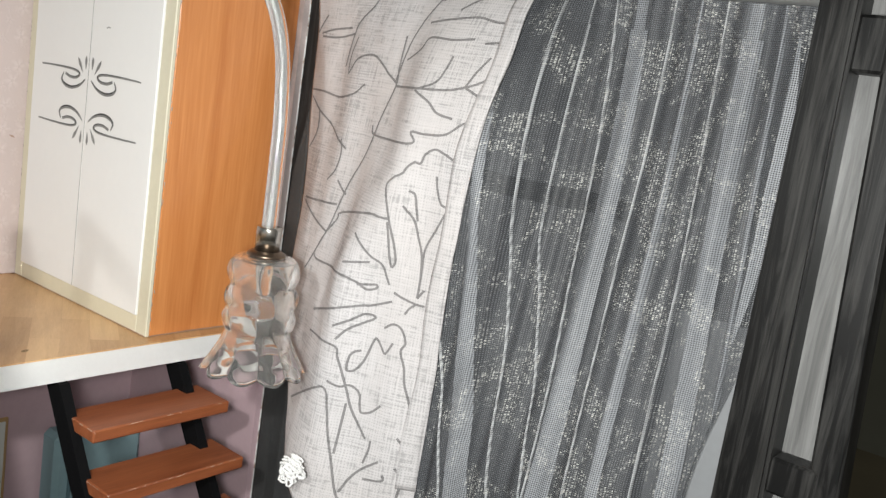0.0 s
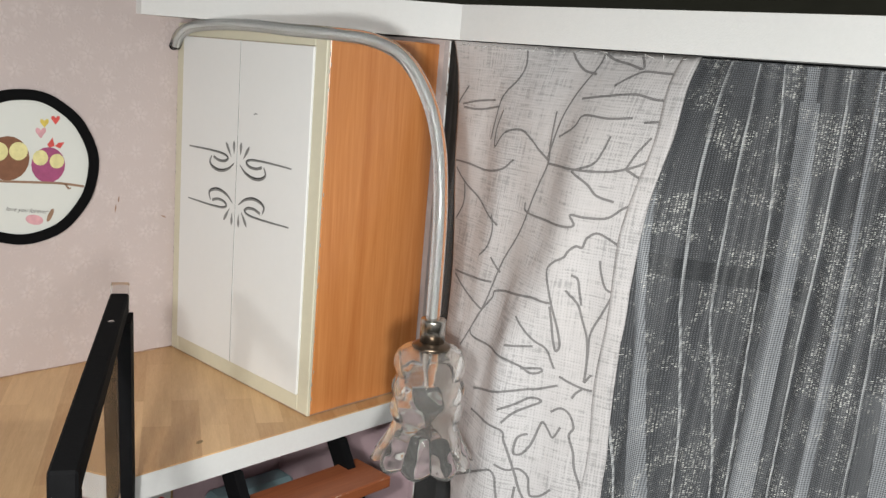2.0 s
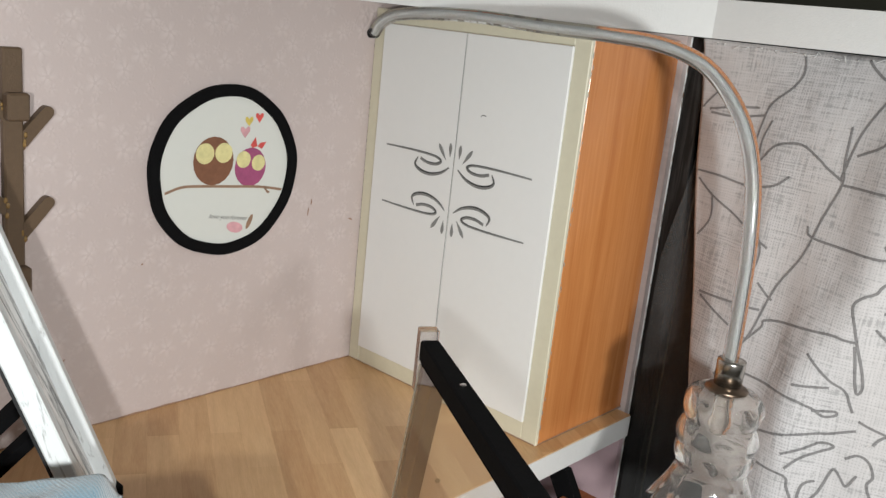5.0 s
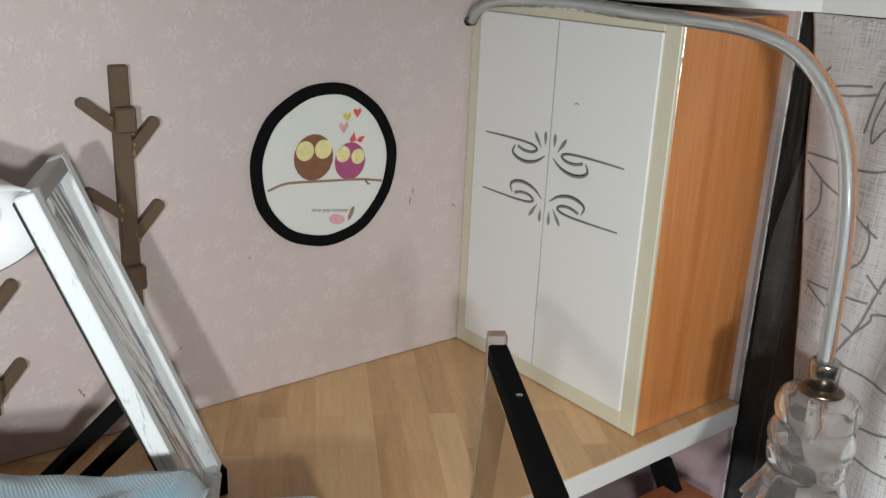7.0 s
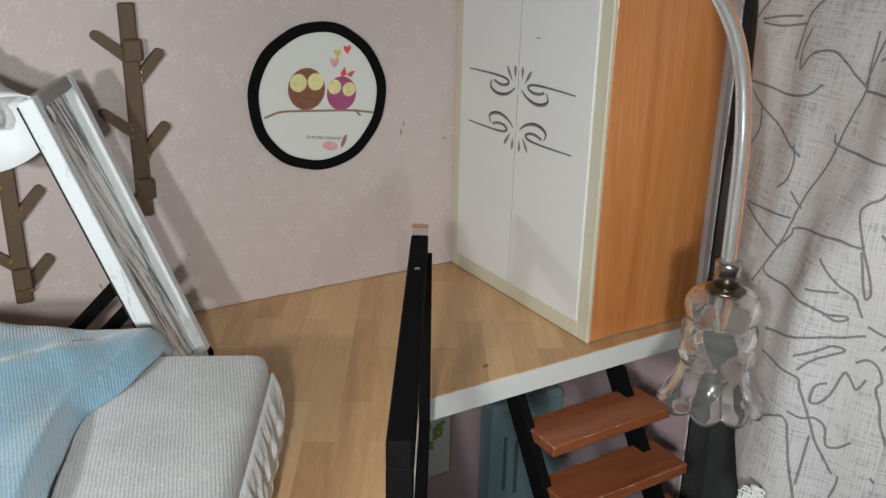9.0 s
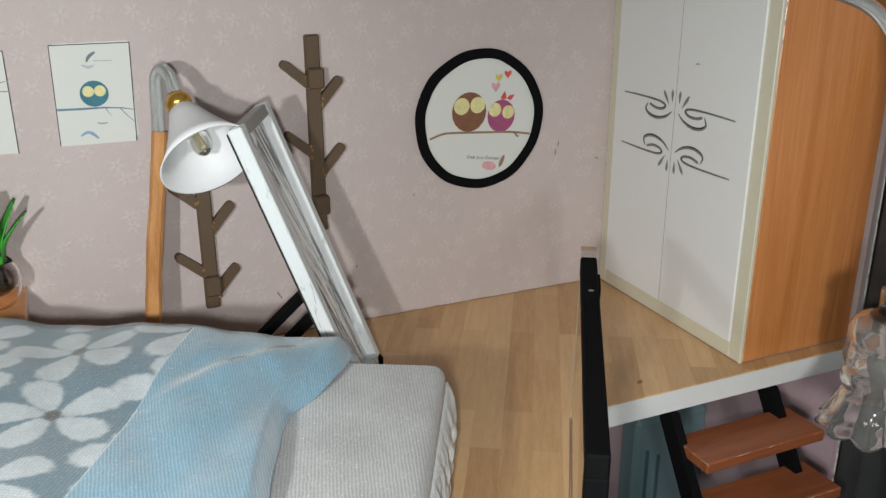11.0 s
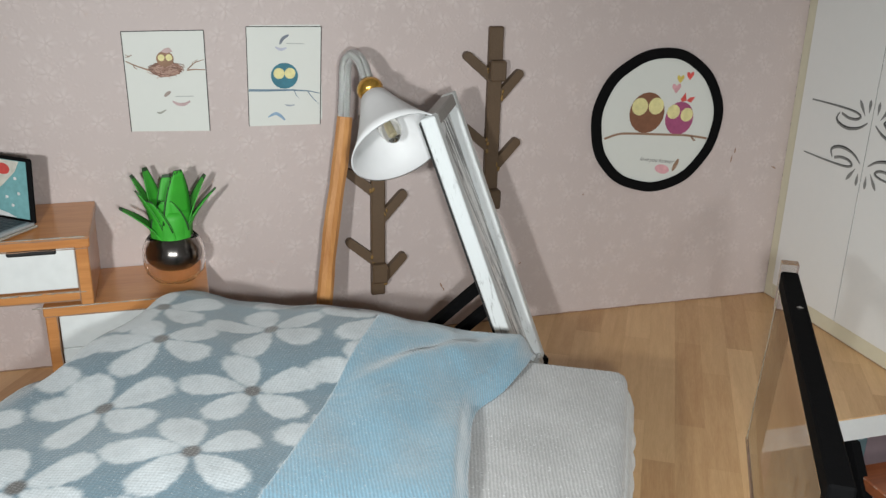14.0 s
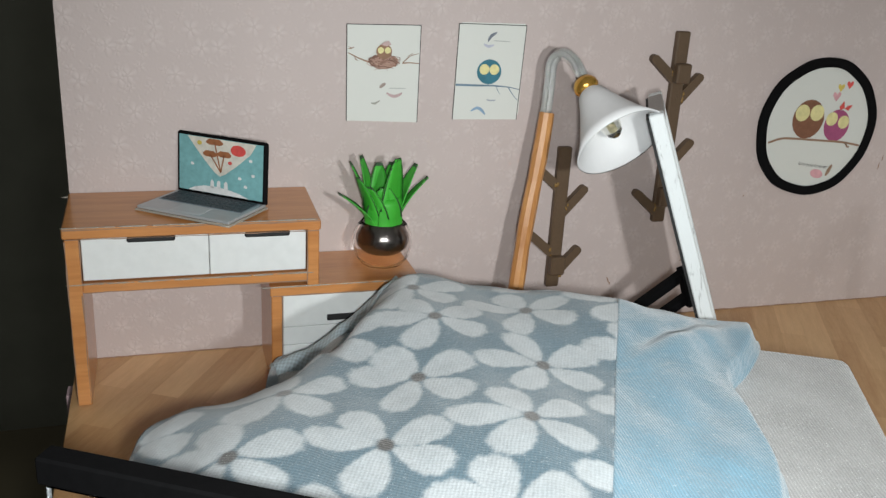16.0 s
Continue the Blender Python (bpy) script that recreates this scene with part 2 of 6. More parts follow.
def linen(name, color, crease=1.0):
    """Loose linen hung across y and z: uneven threads both ways, open gaps between them in patches, soft wrinkles."""
    m, n, l, b = shader(name)
    down = noise_node(n, l, mm_coords(n, l, (0, 1, 0.07)), 2.6, 2, 0.6)
    across = noise_node(n, l, mm_coords(n, l, (0, 0.07, 1), (3, 0, 0)), 2.6, 2, 0.6)
    v = mm_coords(n, l)
    h = math_node(n, l, "MULTIPLY_ADD", down, 0.5, math_node(n, l, "MULTIPLY", across, 0.5))
    loose = noise_node(n, l, v, 0.09, 3)
    gap = math_node(n, l, "MULTIPLY", math_node(n, l, "SUBTRACT", math_node(n, l, "MULTIPLY_ADD", loose, 0.22, 0.36), h), 14.0)
    gap = math_node(n, l, "MINIMUM", math_node(n, l, "MAXIMUM", gap, 0.0), 1.0)
    # pores between the threads, 0.46 mm apart, open in some stretches and closed in others
    c = n.new("ShaderNodeSeparateXYZ")
    l.new(v, c.inputs[0])
    sway = noise_node(n, l, v, 0.35, 3)
    pores = None
    for i, other in ((1, down), (2, across)):
        turn = math_node(n, l, "MULTIPLY_ADD", sway, 7.0, math_node(n, l, "MULTIPLY_ADD", c.outputs[i], 6.2832 / 0.46, math_node(n, l, "MULTIPLY", other, 2.0)))
        line = math_node(n, l, "MULTIPLY_ADD", math_node(n, l, "SINE", turn), 0.25, 0.25)
        pores = line if pores is None else math_node(n, l, "ADD", pores, line)
    pores = math_node(n, l, "MULTIPLY", math_node(n, l, "SUBTRACT", pores, math_node(n, l, "MULTIPLY_ADD", loose, -0.5, 0.9)), 3.0)
    pores = math_node(n, l, "MINIMUM", math_node(n, l, "MAXIMUM", pores, 0.0), 1.0)
    gap = math_node(n, l, "MAXIMUM", gap, pores)
    tone = mix_color(n, l, h, tuple(q * 0.78 for q in color), tuple(q * 1.22 for q in color))
    aged = mix_color(n, l, noise_node(n, l, v, 0.045, 3), (1.0, 0.95, 0.92), (0.96, 0.97, 1.0))
    mult = n.new("ShaderNodeMix")
    mult.data_type, mult.blend_type = "RGBA", "MULTIPLY"
    mult.inputs[0].default_value = 1.0
    l.new(tone, mult.inputs[6])
    l.new(aged, mult.inputs[7])
    l.new(mix_color(n, l, math_node(n, l, "MULTIPLY", gap, 0.5), mult.outputs[2], tuple(q * 0.42 for q in color)), b.inputs["Base Color"])
    b.inputs["Roughness"].default_value, b.inputs["Specular IOR Level"].default_value = 0.95, 0.1
    first = bump_node(n, l, noise_node(n, l, mm_coords(n, l, (1, 1, 0.5), (25, 0, 0)), 0.085, 3, 0.5, 0.7), crease, 2.6, b)
    bump_node(n, l, h, 0.5, 0.2, b, first)
    return m


def glass(name, color=(1, 1, 1), rough=0.0, ior=1.45, clear=1.0):
    m, n, l, b = shader(name)
    b.inputs["Base Color"].default_value = (*color, 1)
    b.inputs["Transmission Weight"].default_value = clear
    b.inputs["Roughness"].default_value, b.inputs["IOR"].default_value = rough, ior
    return m


def sheer(name, color, cover, patches_at=0.5):
    """Organza: a fine open weave of grey threads, its sparkle painted on as clusters of bright dots."""
    m, n, l, b = shader(name)
    c = n.new("ShaderNodeTexCoord")
    s = n.new("ShaderNodeSeparateXYZ")
    l.new(c.outputs["Object"], s.inputs[0])
    y, z = (math_node(n, l, "MULTIPLY", s.outputs[i], 1000.0) for i in (1, 2))
    v = mm_coords(n, l)
    slow = noise_node(n, l, v, 0.09, 3)
    ly = math_node(n, l, "MULTIPLY_ADD", slow, 0.7, y)
    lz = math_node(n, l, "MULTIPLY_ADD", slow, 0.7, z)
    k = 6.2832 / 0.30
    w1 = math_node(n, l, "SINE", math_node(n, l, "MULTIPLY", ly, k))
    w2 = math_node(n, l, "SINE", math_node(n, l, "MULTIPLY", lz, k))
    weave = math_node(n, l, "MULTIPLY_ADD", w1, 0.32, math_node(n, l, "MULTIPLY_ADD", w2, 0.32, 0.5))
    blot = noise_node(n, l, mm_coords(n, l, (0, 1, 0.25)), 0.16, 3)
    f = math_node(n, l, "MULTIPLY_ADD", blot, 0.45, math_node(n, l, "MULTIPLY", weave, 0.75))
    # broad shimmer of light is mixed into the cloth's tone
    shine = noise_node(n, l, mm_coords(n, l, (0, 1, 0.8)), 0.05, 4, 0.6, 0.8)
    f = math_node(n, l, "MULTIPLY_ADD", shine, 1.1, math_node(n, l, "ADD", f, -0.5))
    tone = mix_color(n, l, f, tuple(q * 0.6 for q in color), tuple(q * 1.4 for q in color))
    # painted glints: bright dashes where threads cross, row by row, inside ragged patches
    cell = n.new("ShaderNodeCombineXYZ")
    l.new(math_node(n, l, "MULTIPLY", ly, 1 / 0.42), cell.inputs[0])
    l.new(math_node(n, l, "MULTIPLY_ADD", ly, 0.9, math_node(n, l, "MULTIPLY", lz, 1 / 0.24)), cell.inputs[1])
    vo = n.new("ShaderNodeTexVoronoi")
    vo.voronoi_dimensions = "2D"
    vo.inputs["Scale"].default_value, vo.inputs["Randomness"].default_value = 1.0, 0.28
    l.new(cell.outputs[0], vo.inputs["Vector"])
    sp = n.new("ShaderNodeSeparateColor")
    l.new(vo.outputs["Color"], sp.inputs[0])
    dot = math_node(n, l, "LESS_THAN", vo.outputs["Distance"], 0.34)
    some = math_node(n, l, "GREATER_THAN", sp.outputs[0], 0.3)
    field = noise_node(n, l, mm_coords(n, l, (0, 1, 0.7)), 0.14, 5, 0.7, 1.6)
    patches = math_node(n, l, "MULTIPLY", math_node(n, l, "SUBTRACT", field, patches_at), 12.0)
    patches = math_node(n, l, "MINIMUM", math_node(n, l, "MAXIMUM", patches, 0.0), 1.0)
    spark = math_node(n, l, "MULTIPLY", math_node(n, l, "MULTIPLY", dot, some), patches)
    bright = math_node(n, l, "MULTIPLY", spark, math_node(n, l, "MULTIPLY_ADD", sp.outputs[1], 0.75, 0.08))
    l.new(mix_color(n, l, bright, tone, (0.82, 0.81, 0.76)), b.inputs["Base Color"])
    b.inputs["Roughness"].default_value = 0.5
    b.inputs["Specular IOR Level"].default_value = 0.3
    open_weave = math_node(n, l, "MULTIPLY_ADD", weave, 0.5, cover - 0.25)
    l.new(math_node(n, l, "MAXIMUM", math_node(n, l, "MINIMUM", open_weave, 1.0), bright), b.inputs["Alpha"])
    return m


def streaked(name, color, dark, turn, rough, metal, lo=0.36, hi=0.52, bump=0.4):
    """A brushed, streaky surface drawn out along one direction."""
    m, n, l, b = shader(name)
    s = n.new("ShaderNodeMapping")
    s.inputs["Scale"].default_value = (1, 1, 0.05)
    l.new(mm_coords(n, l, (1, 1, 1), turn), s.inputs["Vector"])
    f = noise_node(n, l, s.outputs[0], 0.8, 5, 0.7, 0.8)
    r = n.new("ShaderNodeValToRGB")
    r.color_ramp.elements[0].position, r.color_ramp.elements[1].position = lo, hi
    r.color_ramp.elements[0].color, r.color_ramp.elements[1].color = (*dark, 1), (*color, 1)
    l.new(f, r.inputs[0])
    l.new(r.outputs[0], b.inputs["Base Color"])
    b.inputs["Roughness"].default_value, b.inputs["Metallic"].default_value = rough, metal
    bump_node(n, l, f, bump, 0.25, b)
    return m


WALL_PINK = wallpaper("pink_wallpaper", (0.522, 0.442, 0.425), (0.592, 0.515, 0.497))
WALL_MAUVE = plain("mauve_paper", (0.50, 0.36, 0.39), 0.6, vary=0.12)
FLOOR_WOOD = parquet("wood_strip_paper")
BOARD_WHITE = plain("white_foam_board", (0.70, 0.70, 0.69), 0.6, vary=0.06, grain=1.2, bump=0.35, bump_mm=0.15)
BLACK = plain("black_paint", (0.005, 0.005, 0.0055), 0.75, vary=0.5, grain=1.0, bump=0.2, bump_mm=0.1, spec=0.06)
BLACK_WORN = streaked("scuffed_black_paint", (0.007, 0.007, 0.007), (0.05, 0.049, 0.047), (0, 0, 0), 0.42, 0.0, 0.28, 0.55, 0.12)
BLACK_WORN.node_tree.nodes["Principled BSDF"].inputs["Specular IOR Level"].default_value = 0.22
BLACK_CARD = plain("black_card", (0.012, 0.012, 0.013), 0.7, vary=0.3)
ORANGE_WOOD = wood("orange_wood_paper", (0.445, 0.148, 0.040), (0.645, 0.272, 0.092), (1, 1, 0.05), 0.26, 0.28, 0.4)
DESK_WOOD = wood("desk_wood_paper", (0.44, 0.172, 0.052), (0.62, 0.285, 0.10), (0.08, 1, 1), 0.28, 0.5, 0.4)
POST_WOOD = wood("pole_wood_paper", (0.40, 0.165, 0.05), (0.62, 0.315, 0.115), (1, 1, 0.1), 0.4, 0.6)
TREAD_WOOD = wood("tread_wood_paper", (0.175, 0.048, 0.02), (0.34, 0.11, 0.043), (0.06, 1, 1), 0.35, 0.6)
WORN = plain("bare_paper", (0.58, 0.46, 0.38), 0.7, vary=0.2)
CREAM = plain("cream_board", (0.585, 0.55, 0.425), 0.5, vary=0.1)
DOOR_WHITE = plain("white_card", (0.72, 0.72, 0.71), 0.55, vary=0.03, bump=0.1)
CUT_GREY = plain("cut_shadow_card", (0.205, 0.205, 0.2), 0.7, vary=0.6, grain=1.6)
DRAWER_WHITE = plain("white_drawer_paper", (0.72, 0.74, 0.74), 0.42, vary=0.16, grain=0.5)
TUBE = glass("clear_tube", (0.98, 0.98, 0.98), 0.08, 1.35, 0.95)
CRYSTAL = glass("crystal_glass", (0.985, 0.97, 0.945), 0.03, 1.48, 0.95)
ACRYLIC = glass("acrylic_sheet", (0.97, 0.97, 0.97), 0.0, 1.49)
ACRYLIC_CAP = glass("smoky_acrylic", (0.66, 0.62, 0.60), 0.12, 1.2, 0.95)
ACRYLIC_EDGE = glass("cut_acrylic_edge", (0.80, 0.76, 0.66), 0.3, 1.4, 0.85)
STEEL = plain("polished_steel", (0.52, 0.49, 0.45), 0.24, 1.0, vary=0.1, bump=0.05)
GOLD = plain("gold_bead", (0.60, 0.34, 0.07), 0.2, 0.75, vary=0.15, bump=0.05)
WIRE_WHITE = plain("white_wire", (0.66, 0.68, 0.67), 0.5)
SHADE_WHITE = plain("white_plastic_shade", (0.76, 0.76, 0.77), 0.5, vary=0.05, bump=0.0, spec=0.3)
BROWN = plain("brown_board", (0.102, 0.064, 0.036), 0.55, vary=0.28, grain=1.5, bump=0.5)
PAPER = plain("picture_paper", (0.645, 0.655, 0.62), 0.6, vary=0.03, bump=0.0)
TEAL = plain("teal_board", (0.21, 0.32, 0.345), 0.6, vary=0.12)
DRAPE = linen("printed_linen", (0.535, 0.525, 0.525), 0.3)
PRINT_GREY = linen("grey_print", (0.225, 0.22, 0.22), 0.3)
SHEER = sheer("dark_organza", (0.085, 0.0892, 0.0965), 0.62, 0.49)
# fold and crease copies are lighter: the light on them is painted in
SHEER_FOLD = sheer("lit_fold_organza", (0.227, 0.237, 0.253), 0.70, 0.53)
SHEER_LINE = sheer("lit_crease_organza", (0.40, 0.41, 0.42), 0.8, 0.5)
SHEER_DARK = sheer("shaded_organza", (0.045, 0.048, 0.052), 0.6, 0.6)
GAUZE = sheer("dark_gauze", (0.07, 0.07, 0.07), 0.55, 0.68)
BLANKET = cloth("flower_print_cotton", (0.092, 0.146, 0.182), 0.42, 0.5, 0.75, 0.35, 0.4, 0.75, 27, 0.14, crease=0.14, fuzzy=1.0, pattern=0.4,
                prints=(("petal_print", (0.40, 0.43, 0.45)), ("pistil_print", (0.06, 0.057, 0.055))))
SKY_BLUE = cloth("light_blue_satin", (0.152, 0.272, 0.355), 0.55, 0.55, 0.5, 0.5, 0.6, 0.8, 50, 0.16, True, crease=0.28, fuzzy=0.75, pattern=0.85)
TWILL = cloth("silver_grey_twill", (0.365, 0.36, 0.36), 0.62, 0.62, 0.55, 0.45, 0.5, 0.9, 62, 0.45, True, crease=0.12, fuzzy=0.75, pattern=0.85)
HEM = cloth("quilt_underside", (0.38, 0.45, 0.49), 0.6, 0.55, 0.9, 0.2, 0.2, 0.9, 27, crease=0.1, fuzzy=0.5, pattern=0.8)
LACE = cloth("white_lace", (0.66, 0.66, 0.65), 0.7, 0.3, 0.9, 0.2, 0.2, 0.9, fuzzy=1.0, pattern=0.4)
LEAF = plain("green_paper_leaf", (0.05, 0.40, 0.03), 0.58, vary=0.45, grain=0.35, bump=0.2)
LEAF_EDGE = plain("dark_leaf_tip", (0.02, 0.06, 0.02), 0.6)
POT_GLASS = glass("smoky_glass", (0.95, 0.92, 0.90), 0.02, 1.2)
POT_LINER = plain("black_chrome", (0.26, 0.25, 0.245), 0.16, 1.0, vary=0.1, bump=0.0)
OLD_STEEL = plain("dull_brown_metal", (0.20, 0.15, 0.11), 0.3, 1.0, vary=0.3, bump=0.05)
POT_DARK = plain("dark_chrome", (0.60, 0.57, 0.55), 0.18, 1.0, vary=0.1, bump=0.0)
# light and dark reflections are painted into the mirror film as streaks
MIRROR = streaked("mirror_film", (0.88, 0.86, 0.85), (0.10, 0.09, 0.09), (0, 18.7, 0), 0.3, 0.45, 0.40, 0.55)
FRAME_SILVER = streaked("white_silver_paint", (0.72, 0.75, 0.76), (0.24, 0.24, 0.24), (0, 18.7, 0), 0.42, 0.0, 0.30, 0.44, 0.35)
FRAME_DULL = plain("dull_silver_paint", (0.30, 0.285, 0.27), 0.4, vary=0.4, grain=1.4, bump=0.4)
LAPTOP_GREY = plain("laptop_silver", (0.46, 0.48, 0.50), 0.35, 0.3)
GLUE = glass("clear_glue", (0.86, 0.80, 0.70), 0.1, 1.45, 0.65)
GLUE_AMBER = glass("amber_glue", (0.42, 0.26, 0.10), 0.1, 1.45, 0.4)
BULB = glass("clear_bulb", (1, 0.98, 0.92), 0.0, 1.5)
ROOM_DARK = plain("dark_room_wall", (0.25, 0.255, 0.21), 0.8, vary=0.4, grain=0.02, coarse=0.004, bump=0.0)
ROOM_BROWN = plain("dark_room_floor", (0.10, 0.085, 0.05), 0.7, vary=0.4, grain=0.02, coarse=0.004, bump=0.0)


def ink(name, color, rough=0.6):
    return plain(name, color, rough, vary=0.42, grain=1.3, coarse=0.5, bump=0.0)


INK_BROWN, INK_PINK, INK_TEAL = ink("brown_ink", (0.20, 0.085, 0.045)), ink("magenta_ink", (0.33, 0.07, 0.17)), ink("teal_ink", (0.03, 0.16, 0.22))
INK_CREAM, INK_RED, INK_YELLOW = ink("cream_ink", (0.68, 0.62, 0.30)), ink("red_ink", (0.62, 0.08, 0.07)), ink("yellow_ink", (0.62, 0.48, 0.10))
INK_ROSE, INK_TWIG = ink("rose_ink", (0.62, 0.33, 0.36)), ink("twig_ink", (0.28, 0.17, 0.11))
INK_GREY = ink("grey_ink", (0.13, 0.125, 0.125))


# ---- building helpers, all in millimetres ----
def finish(name, bm, material, smooth=False):
    bmesh.ops.recalc_face_normals(bm, faces=bm.faces)
    for v in bm.verts:
        v.co *= MM
    me = bpy.data.meshes.new(name)
    bm.to_mesh(me)
    bm.free()
    me.materials.append(material)
    if smooth:
        for p in me.polygons:
            p.use_smooth = True
    return new(name, me)


def part(name, bm, material, parent, label="", smooth=False):
    ob = finish(name, bm, material, smooth)
    ob.parent = parent
    ob.matrix_parent_inverse = Matrix.Translation(-parent.location)
    return tagged(ob, label)


def thing(name, base, label, category, group="", kind=""):
    e = new(name)
    e.empty_display_size = 0.004
    e.location = Vector(base) * MM
    return tagged(e, label, category, group, kind)


def box(bm, x0, x1, y0, y1, z0, z1, bevel=0.0, m=None, segments=1):
    start = set(bm.verts)
    r = bmesh.ops.create_cube(bm, size=1)
    vs = r["verts"]
    for v in vs:
        v.co = Vector(((x0 + x1) / 2 + v.co.x * (x1 - x0), (y0 + y1) / 2 + v.co.y * (y1 - y0), (z0 + z1) / 2 + v.co.z * (z1 - z0)))
    if bevel:
        es = {e for v in vs for e in v.link_edges}
        bmesh.ops.bevel(bm, geom=list(es), offset=bevel, segments=segments, affect="EDGES", profile=0.6)
    if m is not None:
        for v in set(bm.verts) - start:
            v.co = m @ v.co
    return bm


def boxed(*a, **k):
    return box(bmesh.new(), *a, **k)


def prism(bm, pts, z0, z1, m=None):
    lo = [bm.verts.new((x, y, z0)) for x, y in pts]
    hi = [bm.verts.new((x, y, z1)) for x, y in pts]
    k = len(pts)
    bm.faces.new(lo[::-1])
    bm.faces.new(hi)
    for i in range(k):
        bm.faces.new((lo[i], lo[(i + 1) % k], hi[(i + 1) % k], hi[i]))
    if m is not None:
        for v in lo + hi:
            v.co = m @ v.co
    return bm


def tube(bm, pts, r, seg=10, cap=True):
    pts = [Vector(p) for p in pts]
    rs = r if isinstance(r, (list, tuple)) else [r] * len(pts)
    rings, side = [], None
    for i, p in enumerate(pts):
        d = (pts[min(i + 1, len(pts) - 1)] - pts[max(i - 1, 0)]).normalized()
        if side is None:
            side = d.orthogonal().normalized()
        side = (side - d * side.dot(d)).normalized()
        up = d.cross(side)
        rings.append([bm.verts.new(p + rs[i] * (math.cos(a) * side + math.sin(a) * up)) for a in np.linspace(0, 2 * math.pi, seg, endpoint=False)])
    for a, b in zip(rings, rings[1:]):
        for i in range(seg):
            bm.faces.new((a[i], a[(i + 1) % seg], b[(i + 1) % seg], b[i]))
    if cap:
        bm.faces.new(rings[0][::-1])
        bm.faces.new(rings[-1])
    return bm


def smooth_path(pts, steps=8):
    """Catmull-Rom points through pts."""
    p = [Vector(q) for q in pts]
    p = [2 * p[0] - p[1]] + p + [2 * p[-1] - p[-2]]
    out = []
    for i in range(1, len(p) - 2):
        for s in range(steps):
            t = s / steps
            out.append(0.5 * (2 * p[i] + (p[i + 1] - p[i - 1]) * t + (2 * p[i - 1] - 5 * p[i] + 4 * p[i + 1] - p[i + 2]) * t * t
                              + (3 * p[i] - p[i - 1] - 3 * p[i + 1] + p[i + 2]) * t ** 3))
    return out + [p[-2]]


def lathe(bm, profile, seg=24, m=None, warp=None, cap=False):
    rings = []
    for r, z in profile:
        ring = []
        for i in range(seg):
            a = 2 * math.pi * i / seg
            rr, zz = warp(r, z, a) if warp else (r, z)
            ring.append(bm.verts.new((rr * math.cos(a), rr * math.sin(a), zz)))
        rings.append(ring)
    for a, b in zip(rings, rings[1:]):
        for i in range(seg):
            bm.faces.new((a[i], a[(i + 1) % seg], b[(i + 1) % seg], b[i]))
    if cap:
        bm.faces.new(rings[0][::-1])
        bm.faces.new(rings[-1])
    if m is not None:
        for ring in rings:
            for v in ring:
                v.co = m @ v.co
    return bm


def sheet(bm, f, nu, nv, thick=0.0):
    """A surface f(u, v) over the unit square; with thickness along its normals."""
    g = [[Vector(f(i / nu, j / nv)) for j in range(nv + 1)] for i in range(nu + 1)]

    def layer(off):
        out = []
        for i in range(nu + 1):
            row = []
            for j in range(nv + 1):
                p = g[i][j]
                if off:
                    du = g[min(i + 1, nu)][j] - g[max(i - 1, 0)][j]
                    dv = g[i][min(j + 1, nv)] - g[i][max(j - 1, 0)]
                    nrm = du.cross(dv)
                    p = p - nrm.normalized() * off if nrm.length > 1e-9 else p
                row.append(bm.verts.new(p))
            out.append(row)
        return out

    a = layer(0)
    for i in range(nu):
        for j in range(nv):
            bm.faces.new((a[i][j], a[i + 1][j], a[i + 1][j + 1], a[i][j + 1]))
    if thick:
        b = layer(thick)
        for i in range(nu):
            for j in range(nv):
                bm.faces.new((b[i][j], b[i][j + 1], b[i + 1][j + 1], b[i + 1][j]))
        ring = [(i, 0) for i in range(nu)] + [(nu, j) for j in range(nv)] + [(i, nv) for i in range(nu, 0, -1)] + [(0, j) for j in range(nv, 0, -1)]
        for (i, j), (k, q) in zip(ring, ring[1:] + ring[:1]):
            bm.faces.new((a[i][j], b[i][j], b[k][q], a[k][q]))
    return bm


def ribbon(bm, pts, width, place):
    """A printed line: points of the plane (a, b) carried on to a surface by place(a, b)."""
    pts = [Vector((*p, 0)) for p in pts]
    ws = width if isinstance(width, (list, tuple)) else [width] * len(pts)
    prior = None
    for i, p in enumerate(pts):
        d = pts[min(i + 1, len(pts) - 1)] - pts[max(i - 1, 0)]
        d = d.normalized() if d.length else Vector((1, 0, 0))
        s = Vector((-d.y, d.x, 0)) * ws[i] / 2
        pair = [bm.verts.new(place(*(p + s).xy)), bm.verts.new(place(*(p - s).xy))]
        if prior:
            bm.faces.new((prior[0], prior[1], pair[1], pair[0]))
        prior = pair
    return bm


def patch(bm, pts, place, rings=1):
    """A printed filled shape: a fan of (a, b) points about their middle."""
    c = sum((Vector((*p, 0)) for p in pts), Vector()) / len(pts)
    mid = bm.verts.new(place(*c.xy))
    prior, k = None, len(pts)
    for q in range(1, rings + 1):
        ring = [bm.verts.new(place(*(c + (Vector((*p, 0)) - c) * q / rings).xy)) for p in pts]
        for i in range(k):
            bm.faces.new((ring[i], ring[(i + 1) % k], mid) if prior is None else (ring[i], ring[(i + 1) % k], prior[(i + 1) % k], prior[i]))
        prior = ring
    return bm


def oval(cx, cy, rx, ry, turn=0.0, k=20):
    c, s = math.cos(radians(turn)), math.sin(radians(turn))
    return [(cx + rx * math.cos(a) * c - ry * math.sin(a) * s, cy + rx * math.cos(a) * s + ry * math.sin(a) * c)
            for a in np.linspace(0, 2 * math.pi, k, endpoint=False)]


def structure(name, bm, material, label, smooth=False):
    return tagged(finish(name, bm, material, smooth), label, name.split("_")[0], "", "structure")


